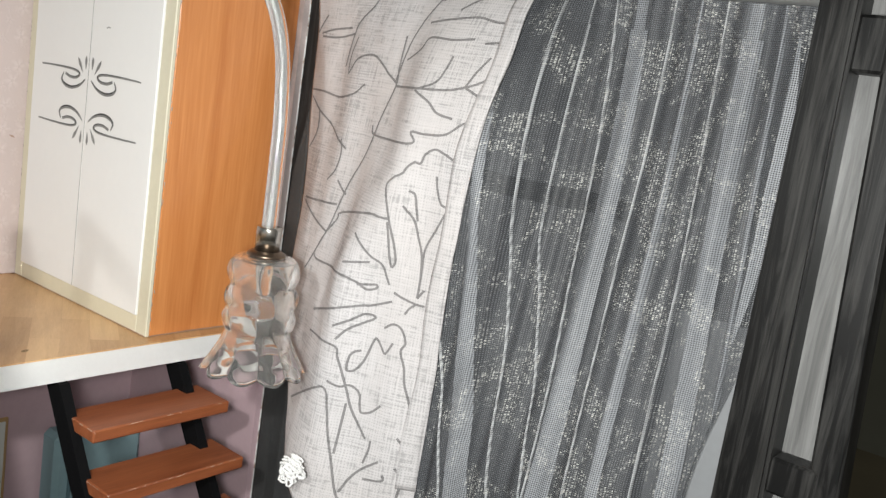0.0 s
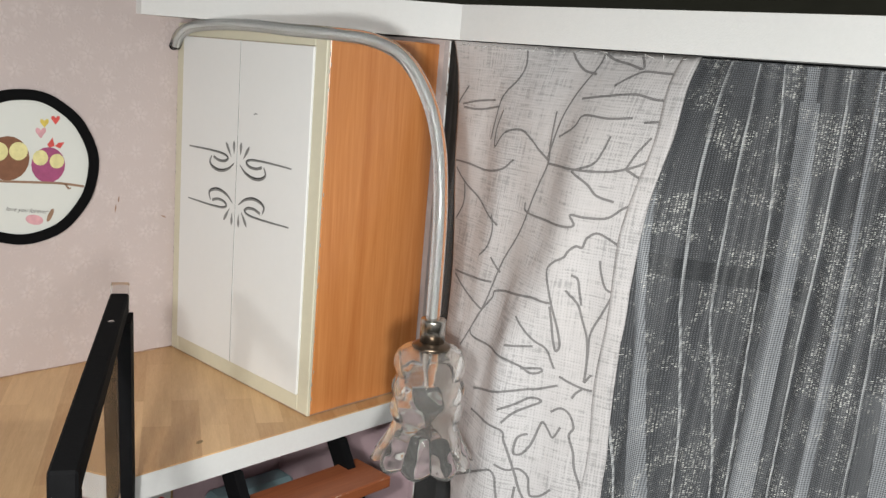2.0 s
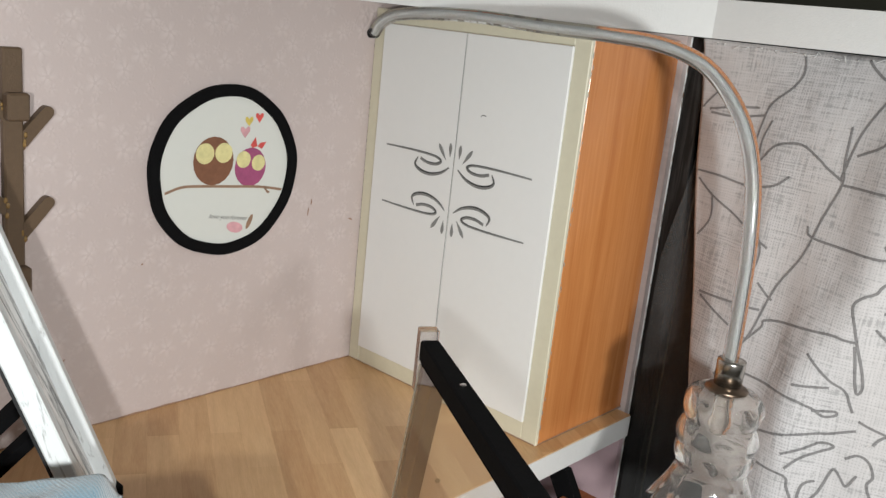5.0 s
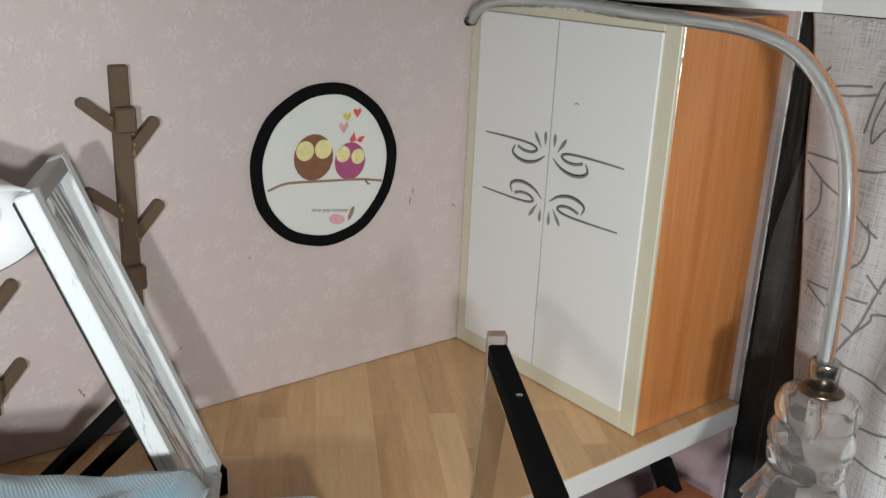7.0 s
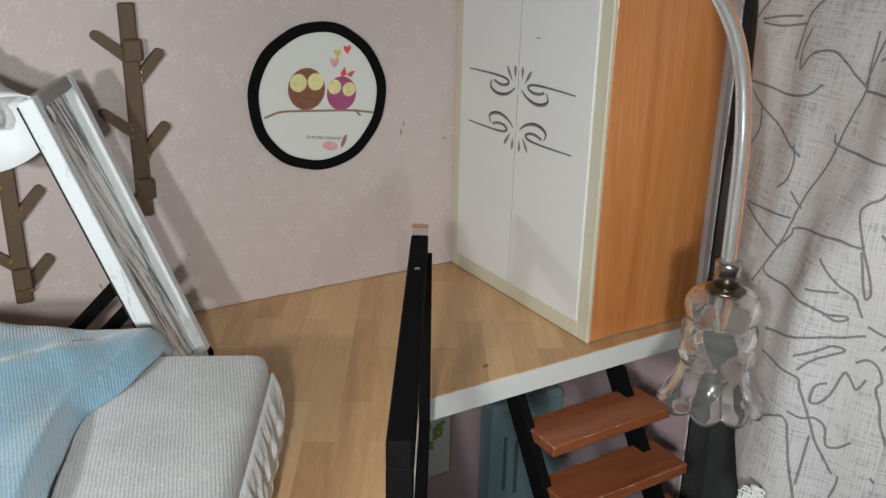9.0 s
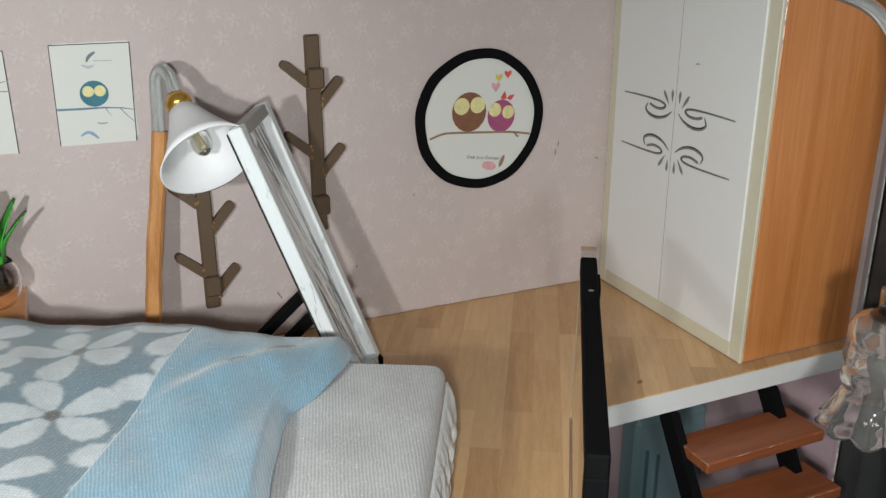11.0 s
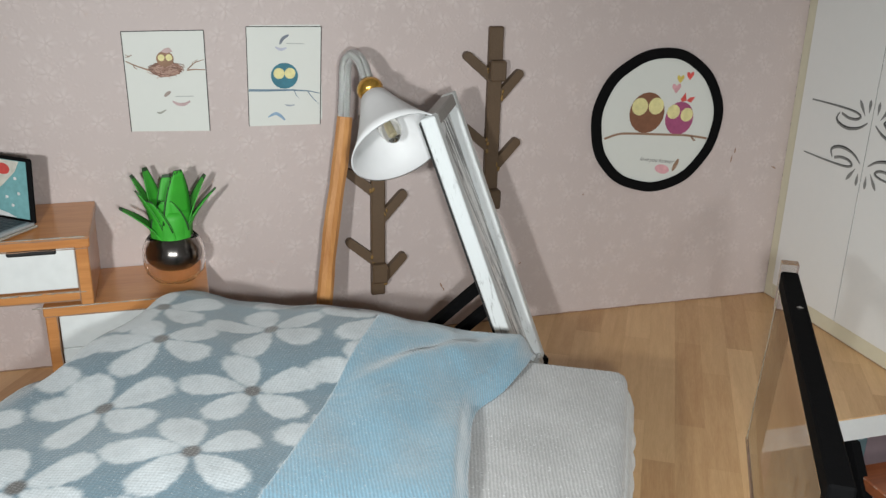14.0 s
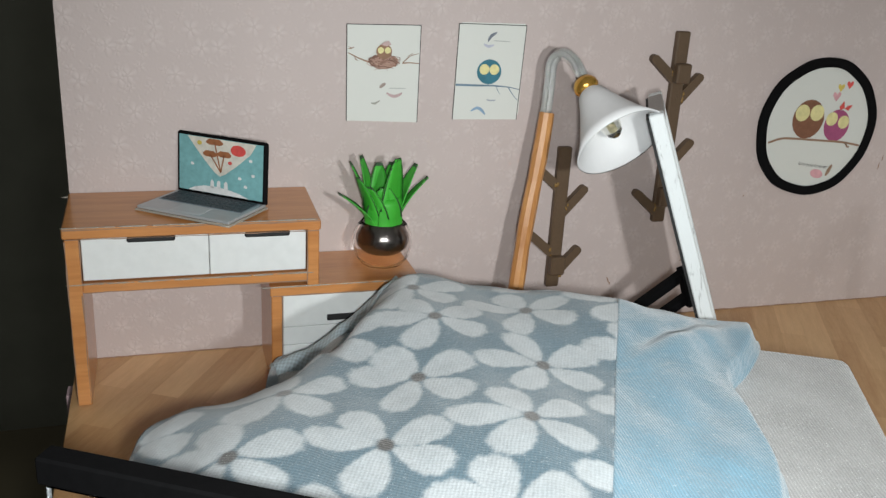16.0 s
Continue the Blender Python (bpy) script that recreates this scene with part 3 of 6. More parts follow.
def ramp(v, a, e):
    t = max(0.0, min(1.0, (v - a) / (e - a)))
    return t * t * (3 - 2 * t)


# ---- the large structure ----
FRONT = [(-179.2, 3), (-179.2, -80.3), (-95, -124.5), (-78.9, -118.3), (-37.7, -51.3), (26.2, -51.3), (26.2, 3)]
deck = structure("floor", prism(bmesh.new(), FRONT, -0.25, 0.0), FLOOR_WOOD, "loft floor covered with glossy printed wood-strip paper")
deck_core = structure("floor_board", prism(bmesh.new(), [(x * 0.9995, y - 0.15 if y < 0 else y) for x, y in FRONT], -4.4, -0.25), BOARD_WHITE, "white foam board under the loft floor")
wall = structure("wall_back", boxed(-178.1, 32, 0, 3, 0, 92), WALL_PINK, "pale pink embossed floral wallpaper on the back wall")
b = bmesh.new()
for x, z, dx, dz in ((-76.6, 9.6, 0.5, -1.2), (-76.0, 8.6, 0.3, -0.8), (-13.5, 31.0, 0.2, 1.6), (-12.8, 33.0, 0.1, 1.2), (-3.2, 29.6, 1.1, -0.5), (-60.0, 12.2, 0.5, 0.3), (-47.0, 26.0, 0.3, 0.2)):
    ribbon(b, [(x, z), (x + dx * 0.6, z + dz * 0.5), (x + dx, z + dz)], [0.12, 0.34, 0.1], lambda a, q: Vector((a, -0.03, q)))
part("scuff_mark", b, INK_TWIG, wall, "small dark scuffs and torn specks")
rnd = random.Random(31)
# uneven dark line: paper edge and its shadow, drawn along the wall foot
b = bmesh.new()
x = -176.0
while x < -1.5:
    w = rnd.uniform(3, 9)
    ribbon(b, [(x, 0.12), (x + w * 0.5, 0.12 + rnd.uniform(-0.05, 0.1)), (min(x + w, -0.8), 0.12)], [rnd.uniform(0.12, 0.3), rnd.uniform(0.15, 0.42), rnd.uniform(0.12, 0.3)], lambda a, q: Vector((a, -0.04, q)))
    x += w
part("wall_foot_line", b, INK_TWIG, wall, "thin dark line painted for paper edge and shadow at the wall foot")
b = bmesh.new()
for cx, cy, rx, ry, turn in ((-21.5, -46.5, 1.0, 0.45, 30), (-150.0, -30.0, 1.4, 0.25, 10), (-158.0, -26.0, 0.35, 0.3, 0)):
    patch(b, [(x * (1 + 0.0), y) for x, y in oval(cx, cy, rx * rnd.uniform(0.7, 1.1), ry, turn, 9)], lambda a, q: Vector((a, q, 0.03)))
part("smudge", b, plain("brown_smudge", (0.22, 0.14, 0.06), 0.6, vary=0.4), deck, "small brown smudges of glue")
structure("wall_lower", boxed(-181, 32, -4.5, -1, -100, -4.4), WALL_MAUVE, "mauve papered wall of the room under the loft")
structure("floor_lower", boxed(-181, 60, -200, -1, -104, -100), ROOM_BROWN, "dark floor of the lower room")
side = structure("wall_right", boxed(27.7, 30, -49.2, 0, -4.4, 70.5), WALL_PINK, "pink wallpaper strip behind the wardrobe")
structure("wall_right_lower", boxed(27.7, 30, -49.2, -4.5, -100, -4.4), WALL_MAUVE, "mauve papered side wall under the loft")
part("board_edge", boxed(29.0, 30.15, -49.45, -49.2, -100, 70.4, 0.1), BOARD_WHITE, side, "white torn edge of the foam board")
b = bmesh.new()
rnd = random.Random(17)
for i in range(60):
    z = rnd.uniform(-60, 69)
    ribbon(b, [(29.0 + rnd.uniform(-0.1, 0.15), z), (29.05 + rnd.uniform(-0.15, 0.15), z + rnd.uniform(0.4, 1.8))], [rnd.uniform(0.08, 0.3), 0.06], lambda a, q: Vector((a, -49.5, q)))
part("torn_specks", b, INK_TWIG, side, "dark specks along the torn edge")
header = [(-9.5, 0), (-9.5, -2.0), (26, -54.5), (26, -147.5), (40, -147.5), (40, 0)]
structure("ceiling", prism(bmesh.new(), header, 70.6, 77.0), BOARD_WHITE, "white foam board ledge over window and wardrobe")

# window wall: black posts, dark pane and grey film behind the curtains
def window_wall():
    w = tagged(new("window_1"), "black-painted window frame with worn edges and a dark pane", "window", "", "structure")
    b = bmesh.new()
    box(b, 29.0, 32.0, -53.4, -49.4, -100, 70.5, 0.3)
    part("post", b, BLACK_WORN, w)
    b = bmesh.new()
    swap = Matrix(((0, 0, 1, 0), (1, 0, 0, 0), (0, 1, 0, 0), (0, 0, 0, 1)))
    prism(b, [(-146.4, 92), (-146.5, -160), (-157.0, -160), (-151.0, 92)], 23.0, 33.0, swap)
    bmesh.ops.bevel(b, geom=list(b.edges), offset=0.5, segments=2, affect="EDGES")
    part("post", b, BLACK_WORN, w, "thick black post with scuffed glossy paint")
    lean = Matrix.Translation((0, -155, 60)) @ Matrix.Rotation(radians(-3.0), 4, "X") @ Matrix.Translation((0, 155, -60))
    part("post", boxed(25.0, 31, -159.0, -155.0, -160, 92, 0.4, lean), BLACK_WORN, w)
    part("crossbar", boxed(24.5, 31.5, -158.6, -152.2, 6.5, 11.5, 0.4), BLACK_WORN, w)
    part("crossbar", boxed(24.5, 31.5, -155.4, -151.2, 62, 69, 0.4), BLACK_WORN, w)
    part("side_panel", boxed(28.3, 29.2, -156.4, -149.5, -160, 92, 0, lean), streaked("grey_film", (0.25, 0.25, 0.245), (0.12, 0.12, 0.118), (0, 0, 0), 0.3, 0.0, 0.35, 0.7, 0.1), w, "grey translucent film between the posts")
    part("lower_panel", boxed(30.2, 31.0, -149, -134, -100, 26), plain("pale_grey_board", (0.27, 0.28, 0.29), 0.6, vary=0.12), w, "pale grey board low behind the curtain")
    part("pane", boxed(33.5, 34.2, -150, -53, -100, 71), BLACK_CARD, w, "dark window pane")
    return w


window_wall()

# the unlit room round the miniature
structure("backdrop", boxed(-1200, 900, 700, 720, -500, 900), ROOM_DARK, "dark wall of the unlit room far behind")
structure("backdrop_left", boxed(-1220, -1200, -900, 720, -500, 900), ROOM_DARK, "dark wall of the unlit room beside")
structure("backdrop_right", boxed(900, 920, -900, 720, -500, 900), ROOM_DARK, "dark wall of the unlit room beside")
structure("ground", boxed(-1220, 920, -920, 720, -520, -500), ROOM_BROWN, "dark floor of the unlit room")
structure("table_top", boxed(-420, 420, -420, 160, -112, -104), ROOM_BROWN, "dark brown table under the miniature house")


# ---- wardrobe ----
def wardrobe():
    w = thing("wardrobe", (14, -24, 0), "white two-door wardrobe with scroll cut-outs and orange wood side", "wardrobe")
    b = boxed(0.6, 27.5, -48.3, -0.3, 0.05, 69.6, 0.25)
    part("body", b, ORANGE_WOOD, w, "orange wood-grain paper side")
    b = bmesh.new()
    box(b, -0.2, 0.6, -48.4, -45.2, 0.05, 69.7, 0.15)
    box(b, -0.2, 0.6, -2.9, -0.1, 0.05, 69.7, 0.15)
    box(b, -0.16, 0.55, -45.2, -2.9, 0.05, 3.4, 0.15)
    box(b, -0.16, 0.55, -45.2, -2.9, 67.2, 69.7, 0.15)
    part("face_frame", b, CREAM, w, "cream board edging round the doors")
    # dark ribbons paint the seam and the shadow under the wardrobe
    b = ribbon(bmesh.new(), [(0.5, 0.1), (9, 0.16), (18, 0.1), (27.4, 0.15)], [0.2, 0.34, 0.26, 0.4], lambda a, q: Vector((a, -48.36, q + 0.1)))
    ribbon(b, [(-48.2, 0.1), (-30, 0.12), (-12, 0.1), (-0.5, 0.12)], [0.25, 0.15, 0.2, 0.12], lambda a, q: Vector((-0.24, a, q + 0.08)))
    part("base_line", b, INK_TWIG, w, "thin dark line painted for seam and shadow along the floor")
    left = part("door", boxed(-0.6, 0.55, -23.35, -2.95, 3.45, 67.15, 0.12), DOOR_WHITE, w)
    right = part("door", boxed(-0.6, 0.55, -45.3, -23.45, 3.45, 67.15, 0.12), DOOR_WHITE, w)

    def on_door(y, z):
        return Vector((-0.66, y, z))

    part("seam", ribbon(bmesh.new(), [(-23.42, 3.6), (-23.36, 22), (-23.43, 45), (-23.4, 67)], 0.13, on_door), CUT_GREY, left, "thin dark gap between the doors")

    # one quarter of the scroll, mirrored about y = -23.5 and z = 39.8
    stem = [(-6.3, 45.2), (-11.0, 45.3), (-15.9, 45.3), (-19.1, 45.1), (-20.4, 44.5), (-19.3, 43.8), (-17.2, 43.7), (-15.3, 44.2)]
    hook = [(-14.7, 44.3), (-14.1, 42.9), (-15.5, 42.0), (-17.9, 41.75), (-20.5, 42.4), (-22.5, 43.7)]
    for door, sy in ((left, 1), (right, -1)):
        for sz in (1, -1):
            b = bmesh.new()

            def flip(p):
                y, z = p
                return (-23.5 + sy * (y + 23.5), 39.8 + sz * (z - 39.8))

            line = [flip(p.xy) for p in smooth_path([(*q, 0) for q in stem], 5)]
            k = len(line)
            ribbon(b, line, [0.28 + 0.3 * min(1, i / k * 1.6) for i in range(k)], on_door)
            line = [flip(p.xy) for p in smooth_path([(*q, 0) for q in hook], 5)]
            k = len(line)
            ribbon(b, line, [0.2 + 0.5 * math.sin(math.pi * i / (k - 1)) ** 0.7 for i in range(k)], on_door)
            for a, e in (((-19.5, 47.6), (-21.5, 44.9)), ((-22.3, 48.1), (-22.4, 45.6))):
                a, e = Vector((*flip(a), 0)), Vector((*flip(e), 0))
                ribbon(b, [tuple(a.lerp(e, s / 8).xy) for s in range(9)], [0.1, 0.5, 0.72, 0.78, 0.7, 0.55, 0.4, 0.26, 0.1], on_door)
            # flat dark ribbons stand in for the shaded depth of the cut-outs
            cut = part("scroll_inlay", b, CUT_GREY, door, "dark scroll shape painted for the shaded cut-out")
            # black strokes paint the shadow along each upper edge
            b = bmesh.new()
            for run, thick in ((stem, 0.16), (hook, 0.2)):
                line = [flip(p.xy) for p in smooth_path([(*q, 0) for q in run], 5)]
                ribbon(b, [(y, z + 0.16) for y, z in line], [thick * math.sin(math.pi * (i + 0.5) / len(line)) for i in range(len(line))], lambda y, z: Vector((-0.7, y, z)))
            part("cut_edge", b, BLACK_CARD, cut, "black line painting the shadow along the cut's upper edge")
    b = bmesh.new()
    ribbon(b, [(-29.6, 53.9), (-28.9, 54.0), (-28.4, 53.7)], 0.2, on_door)
    part("speck", b, CUT_GREY, right)
    b = bmesh.new()
    rnd = random.Random(4)
    for i in range(80):
        z = rnd.uniform(1, 68)
        r = rnd.choice((0.05, 0.07, 0.09, 0.12, 0.2))
        bmesh.ops.create_icosphere(b, subdivisions=1, radius=r, matrix=Matrix.Translation((0.55 + rnd.uniform(-0.1, 0.3), -48.45, z)) @ Matrix.Diagonal((0.6, 0.5, 2.2, 1)))
    for i in range(60):
        y = rnd.uniform(-46, -1)
        bmesh.ops.create_icosphere(b, subdivisions=1, radius=rnd.uniform(0.1, 0.4), matrix=Matrix.Translation((-0.2 + rnd.uniform(-0.15, 0.1), y, 69.6 + rnd.uniform(-0.3, 0.5))) @ Matrix.Diagonal((0.7, 2.2, 0.6, 1)))
    for i in range(40):
        bmesh.ops.create_icosphere(b, subdivisions=1, radius=rnd.uniform(0.05, 0.16), matrix=Matrix.Translation((-0.15, -0.25, rnd.uniform(1, 66))) @ Matrix.Diagonal((0.8, 0.6, 3.0, 1)))
    part("dried_glue", b, GLUE, w, "shiny dried glue along the corners and the top", True)
    return w


wardrobe()


# ---- pendant lamp ----
def smooth_profile(pts):
    return [(q.x, q.y) for q in smooth_path([(*p, 0) for p in pts], 3)]


def pendant():
    p = thing("pendant_lamp", (-2.0, -80.0, 70), "pendant lamp of clear moulded glass on a clear tube", "lamp")
    route = [(-1.3, -0.9, 65.0), (-1.7, -3.5, 67.4), (-1.6, -9, 69.2), (-1.2, -24, 70.0), (-1.3, -40, 69.6), (-1.3, -52, 69.4), (-1.2, -61, 68.8), (-1.2, -68.5, 66.4), (-1.2, -74.2, 60.8),
             (-1.3, -77.4, 53.8), (-1.5, -78.9, 45), (-1.8, -79.5, 36), (-2.0, -79.8, 25.2)]
    pts = smooth_path(route, 8)
    part("tube", tube(bmesh.new(), pts, 1.15, 14), TUBE, p, "clear bent plastic tube", True)
    part("wire", tube(bmesh.new(), [q + Vector((0.25, 0.2, 0)) for q in pts], 0.42, 8), WIRE_WHITE, p, "pale wire inside the tube", True)
    part("wire", tube(bmesh.new(), [q + Vector((-0.3, -0.25, 0)) for q in pts], 0.36, 8), WIRE_WHITE, p, "pale wire inside the tube", True)
    part("plug", lathe(bmesh.new(), [(0.9, 0), (0.9, 0.8), (0.5, 1.1), (0.02, 1.1)], 14, Matrix.Translation((-1.3, 0, 65.0)) @ Matrix.Rotation(radians(90), 4, "X"), None), BLACK, p, "dark hole where the wire enters the wall")
    at = Matrix.Translation((-2.0, -80.0, 0.9))
    part("cap", lathe(bmesh.new(), [(1.25, 26.8), (1.95, 26.7), (2.0, 26.4), (1.95, 22.9), (1.2, 22.9)], 28, at, None, True), STEEL, p, "polished metal cap", True)
    part("collar", lathe(bmesh.new(), [(1.4, 23.1), (2.2, 23.0), (2.9, 22.6), (3.05, 22.35), (2.9, 22.1), (1.2, 22.1)], 28, at, None, True), OLD_STEEL, p, "dull brown metal collar", True)

    def flute(r, z, a, k=1.0):
        """Ten broad flutes with a scalloped hem below, three tiers of staggered bosses above."""
        if z < 10.2:
            q = (10.2 - z) / 6.6
            c = abs(math.cos(5 * a))
            return r * (1 + 0.12 * k * q * (c - 0.5)), z - 0.9 * q * (c - 0.5)
        tier = 0 if z < 13.6 else 1 if z < 17.6 else 2
        lo, hi = ((10.2, 13.6), (13.6, 17.6), (17.6, 21.8))[tier]
        q = math.sin(math.pi * max(0.0, min(1.0, (z - lo) / (hi - lo))))
        return r * (1 + 0.075 * k * q * (abs(math.cos(3.5 * a + (0.0, 1.57, 0.4)[tier] + 0.22 * (z - lo))) - 0.5)), z

    outer = smooth_profile([(3.0, 22.2), (4.4, 21.9), (5.3, 20.9), (5.5, 19.4), (5.15, 17.9), (5.05, 17.4), (5.5, 16.3), (5.65, 15.0), (5.35, 13.7), (5.6, 12.6), (5.45, 11.2), (5.1, 10.2), (5.5, 8.6), (6.4, 6.7), (7.3, 5.1), (7.9, 3.9)])
    inner = [(q - (0.75 if z > 6 else 0.5), z + (0.15 if z < 6 else 0.0)) for q, z in reversed(outer) if z < 21.4]
    shape = [(q, z, 1.0) for q, z in outer] + [(q, z, 0.25) for q, z in inner] + [(2.4, 21.3, 0.0)]
    strength = {(round(q, 5), round(z, 5)): k for q, z, k in shape}
    part("glass_shade", lathe(bmesh.new(), [(q, z) for q, z, k in shape], 140, at, lambda r, z, a: flute(r, z, a, strength[(round(r, 5), round(z, 5))]), True), CRYSTAL, p, "clear moulded glass bell with bosses and flutes", True)
    part("bulb", lathe(bmesh.new(), [(0.9, 22.0), (1.3, 21.2), (1.4, 17.4), (1.0, 16.0), (0.2, 15.4)], 16, at, None, True), BULB, p, "small clear bulb", True)
    return p


pendant()


# ---- stairs ----
def stairs():
    s = thing("staircase", (-2, -90, -100), "black-stringered staircase with orange-brown wooden treads", "stairs")
    slope = 5.6 / 8.7
    rnd = random.Random(21)
    for x in (-18.8, 4.4):
        b = bmesh.new()
        n = 10
        top, bottom = -4.6, -99.5
        y = lambda z: -50.6 + (z + 4.6) * slope
        prism(b, [(y(top) + 3.2, top), (y(bottom) + 3.2, bottom), (y(bottom) - 1.4, bottom), (y(top) - 1.4, top)], x + 0.6, x + 2.4,
              Matrix(((0, 0, 1, 0), (1, 0, 0, 0), (0, 1, 0, 0), (0, 0, 0, 1))))
        part("stringer", b, BLACK, s)
    for i in range(10):
        z, yb = -9.4 - 8.75 * i, -52.0 - 5.6 * i
        t = part("tread", boxed(-17.4, 9.7, yb - 9.8, yb, z - 2.2, z, 0.25), TREAD_WOOD, s)
        b = bmesh.new()
        for edge in (lambda a, q: Vector((a, yb - 9.84 + 0.12 * q, z + 0.04 - 0.2 * abs(q))), lambda a, q: Vector((-17.44, yb - 5.0 + a * 0.35, z - 0.1 + 0.15 * q))):
            for k in range(9):
                a = rnd.uniform(-16, 9)
                w = rnd.uniform(0.5, 3.0)
                ribbon(b, [(a, 0), (a + w * 0.4, 0.1), (a + w * 0.7, -0.1), (a + w, 0)], [0.1, rnd.uniform(0.5, 1.5), rnd.uniform(0.4, 1.2), 0.1], edge)
        part("worn_edge", b, WORN, t, "pale worn paper edge")
    return s


stairs()
c = thing("teal_cupboard", (17, -8, -100), "teal painted cupboard behind the staircase", "cupboard")
part("body", boxed(6.0, 27.6, -11.5, -4.6, -100, -34.6, 1.2), TEAL, c)
TEAL_DARK = plain("teal_handle", (0.08, 0.14, 0.16), 0.5)
part("handle", boxed(9.0, 9.7, -12.2, -11.5, -58, -43, 0.1), TEAL_DARK, c)
part("handle", boxed(12.4, 13.1, -12.2, -11.5, -60, -45, 0.1), TEAL_DARK, c)
c = thing("small_picture", (-10, -5, -52), "small wood-framed picture of a green plant with red flowers", "picture")
part("frame", boxed(-19, -1.8, -5.2, -4.5, -53, -30.5, 0.2), plain("thin_wood_frame", (0.42, 0.27, 0.12), 0.5), c)
part("sheet", boxed(-18.2, -2.6, -5.4, -5.2, -52.2, -31.3), PAPER, c)
low = lambda a, q: Vector((a, -5.46, q))
for x, z in ((-5.2, -33.4), (-9.6, -35.0), (-14.2, -33.8)):
    part("print", patch(bmesh.new(), oval(x, z, 1.2, 1.0), low), INK_RED, c, "red blossom print")
rnd = random.Random(2)
b = bmesh.new()
for i in range(16):
    patch(b, oval(-8.5 + rnd.uniform(-3.6, 3.6), -41.5 + rnd.uniform(-3.6, 3.6), rnd.uniform(0.7, 1.4), rnd.uniform(0.5, 0.9), rnd.uniform(0, 180), 8), lambda a, q: Vector((a, -5.46 - 0.01 * (i % 5), q)))
part("print", b, ink("leaf_green_ink", (0.22, 0.34, 0.08)), c, "green leafy print")


# ---- curtains ----
def drape_point(y, z):
    """The printed curtain: tucked under the ledge, falling inwards, with one broad slanting fold in front."""
    d = max(0.0, (70.4 - z) / 95)
    s = (-y - 55) / 48
    e = 1 - math.exp(-d / 0.11)
    crest = min(-85.5, -93 + max(0.0, 43 - z) * 0.33)
    fold = math.exp(-((y - crest) / 6.5) ** 2) * min(1.0, d * 5)
    x = 26.4 + e * (4.3 - 18.2 * s + 1.1 * s * s + 2.4 * s ** 3) + d * (-14.4 - 7.7 * s + 11.4 * s * s + 9.7 * s ** 3) - fold * (2.6 + 1.2 * d)
    soft = 0.35 * math.sin(s * 19 + d * 5) + 0.3 * math.sin(d * 11 + s * 4) + 0.2 * math.sin(s * 31 - d * 9)
    return Vector((x - soft * min(1, d * 5), y, z))


def drape_sides(z):
    d = max(0.0, (70.4 - z) / 95)
    left = -52.9 - 30 * d ** 1.6
    right = -103.6 - 1.2 * math.exp(-((d - 0.12) / 0.07) ** 2) + ramp(d, 0.2, 0.6)
    return left, right


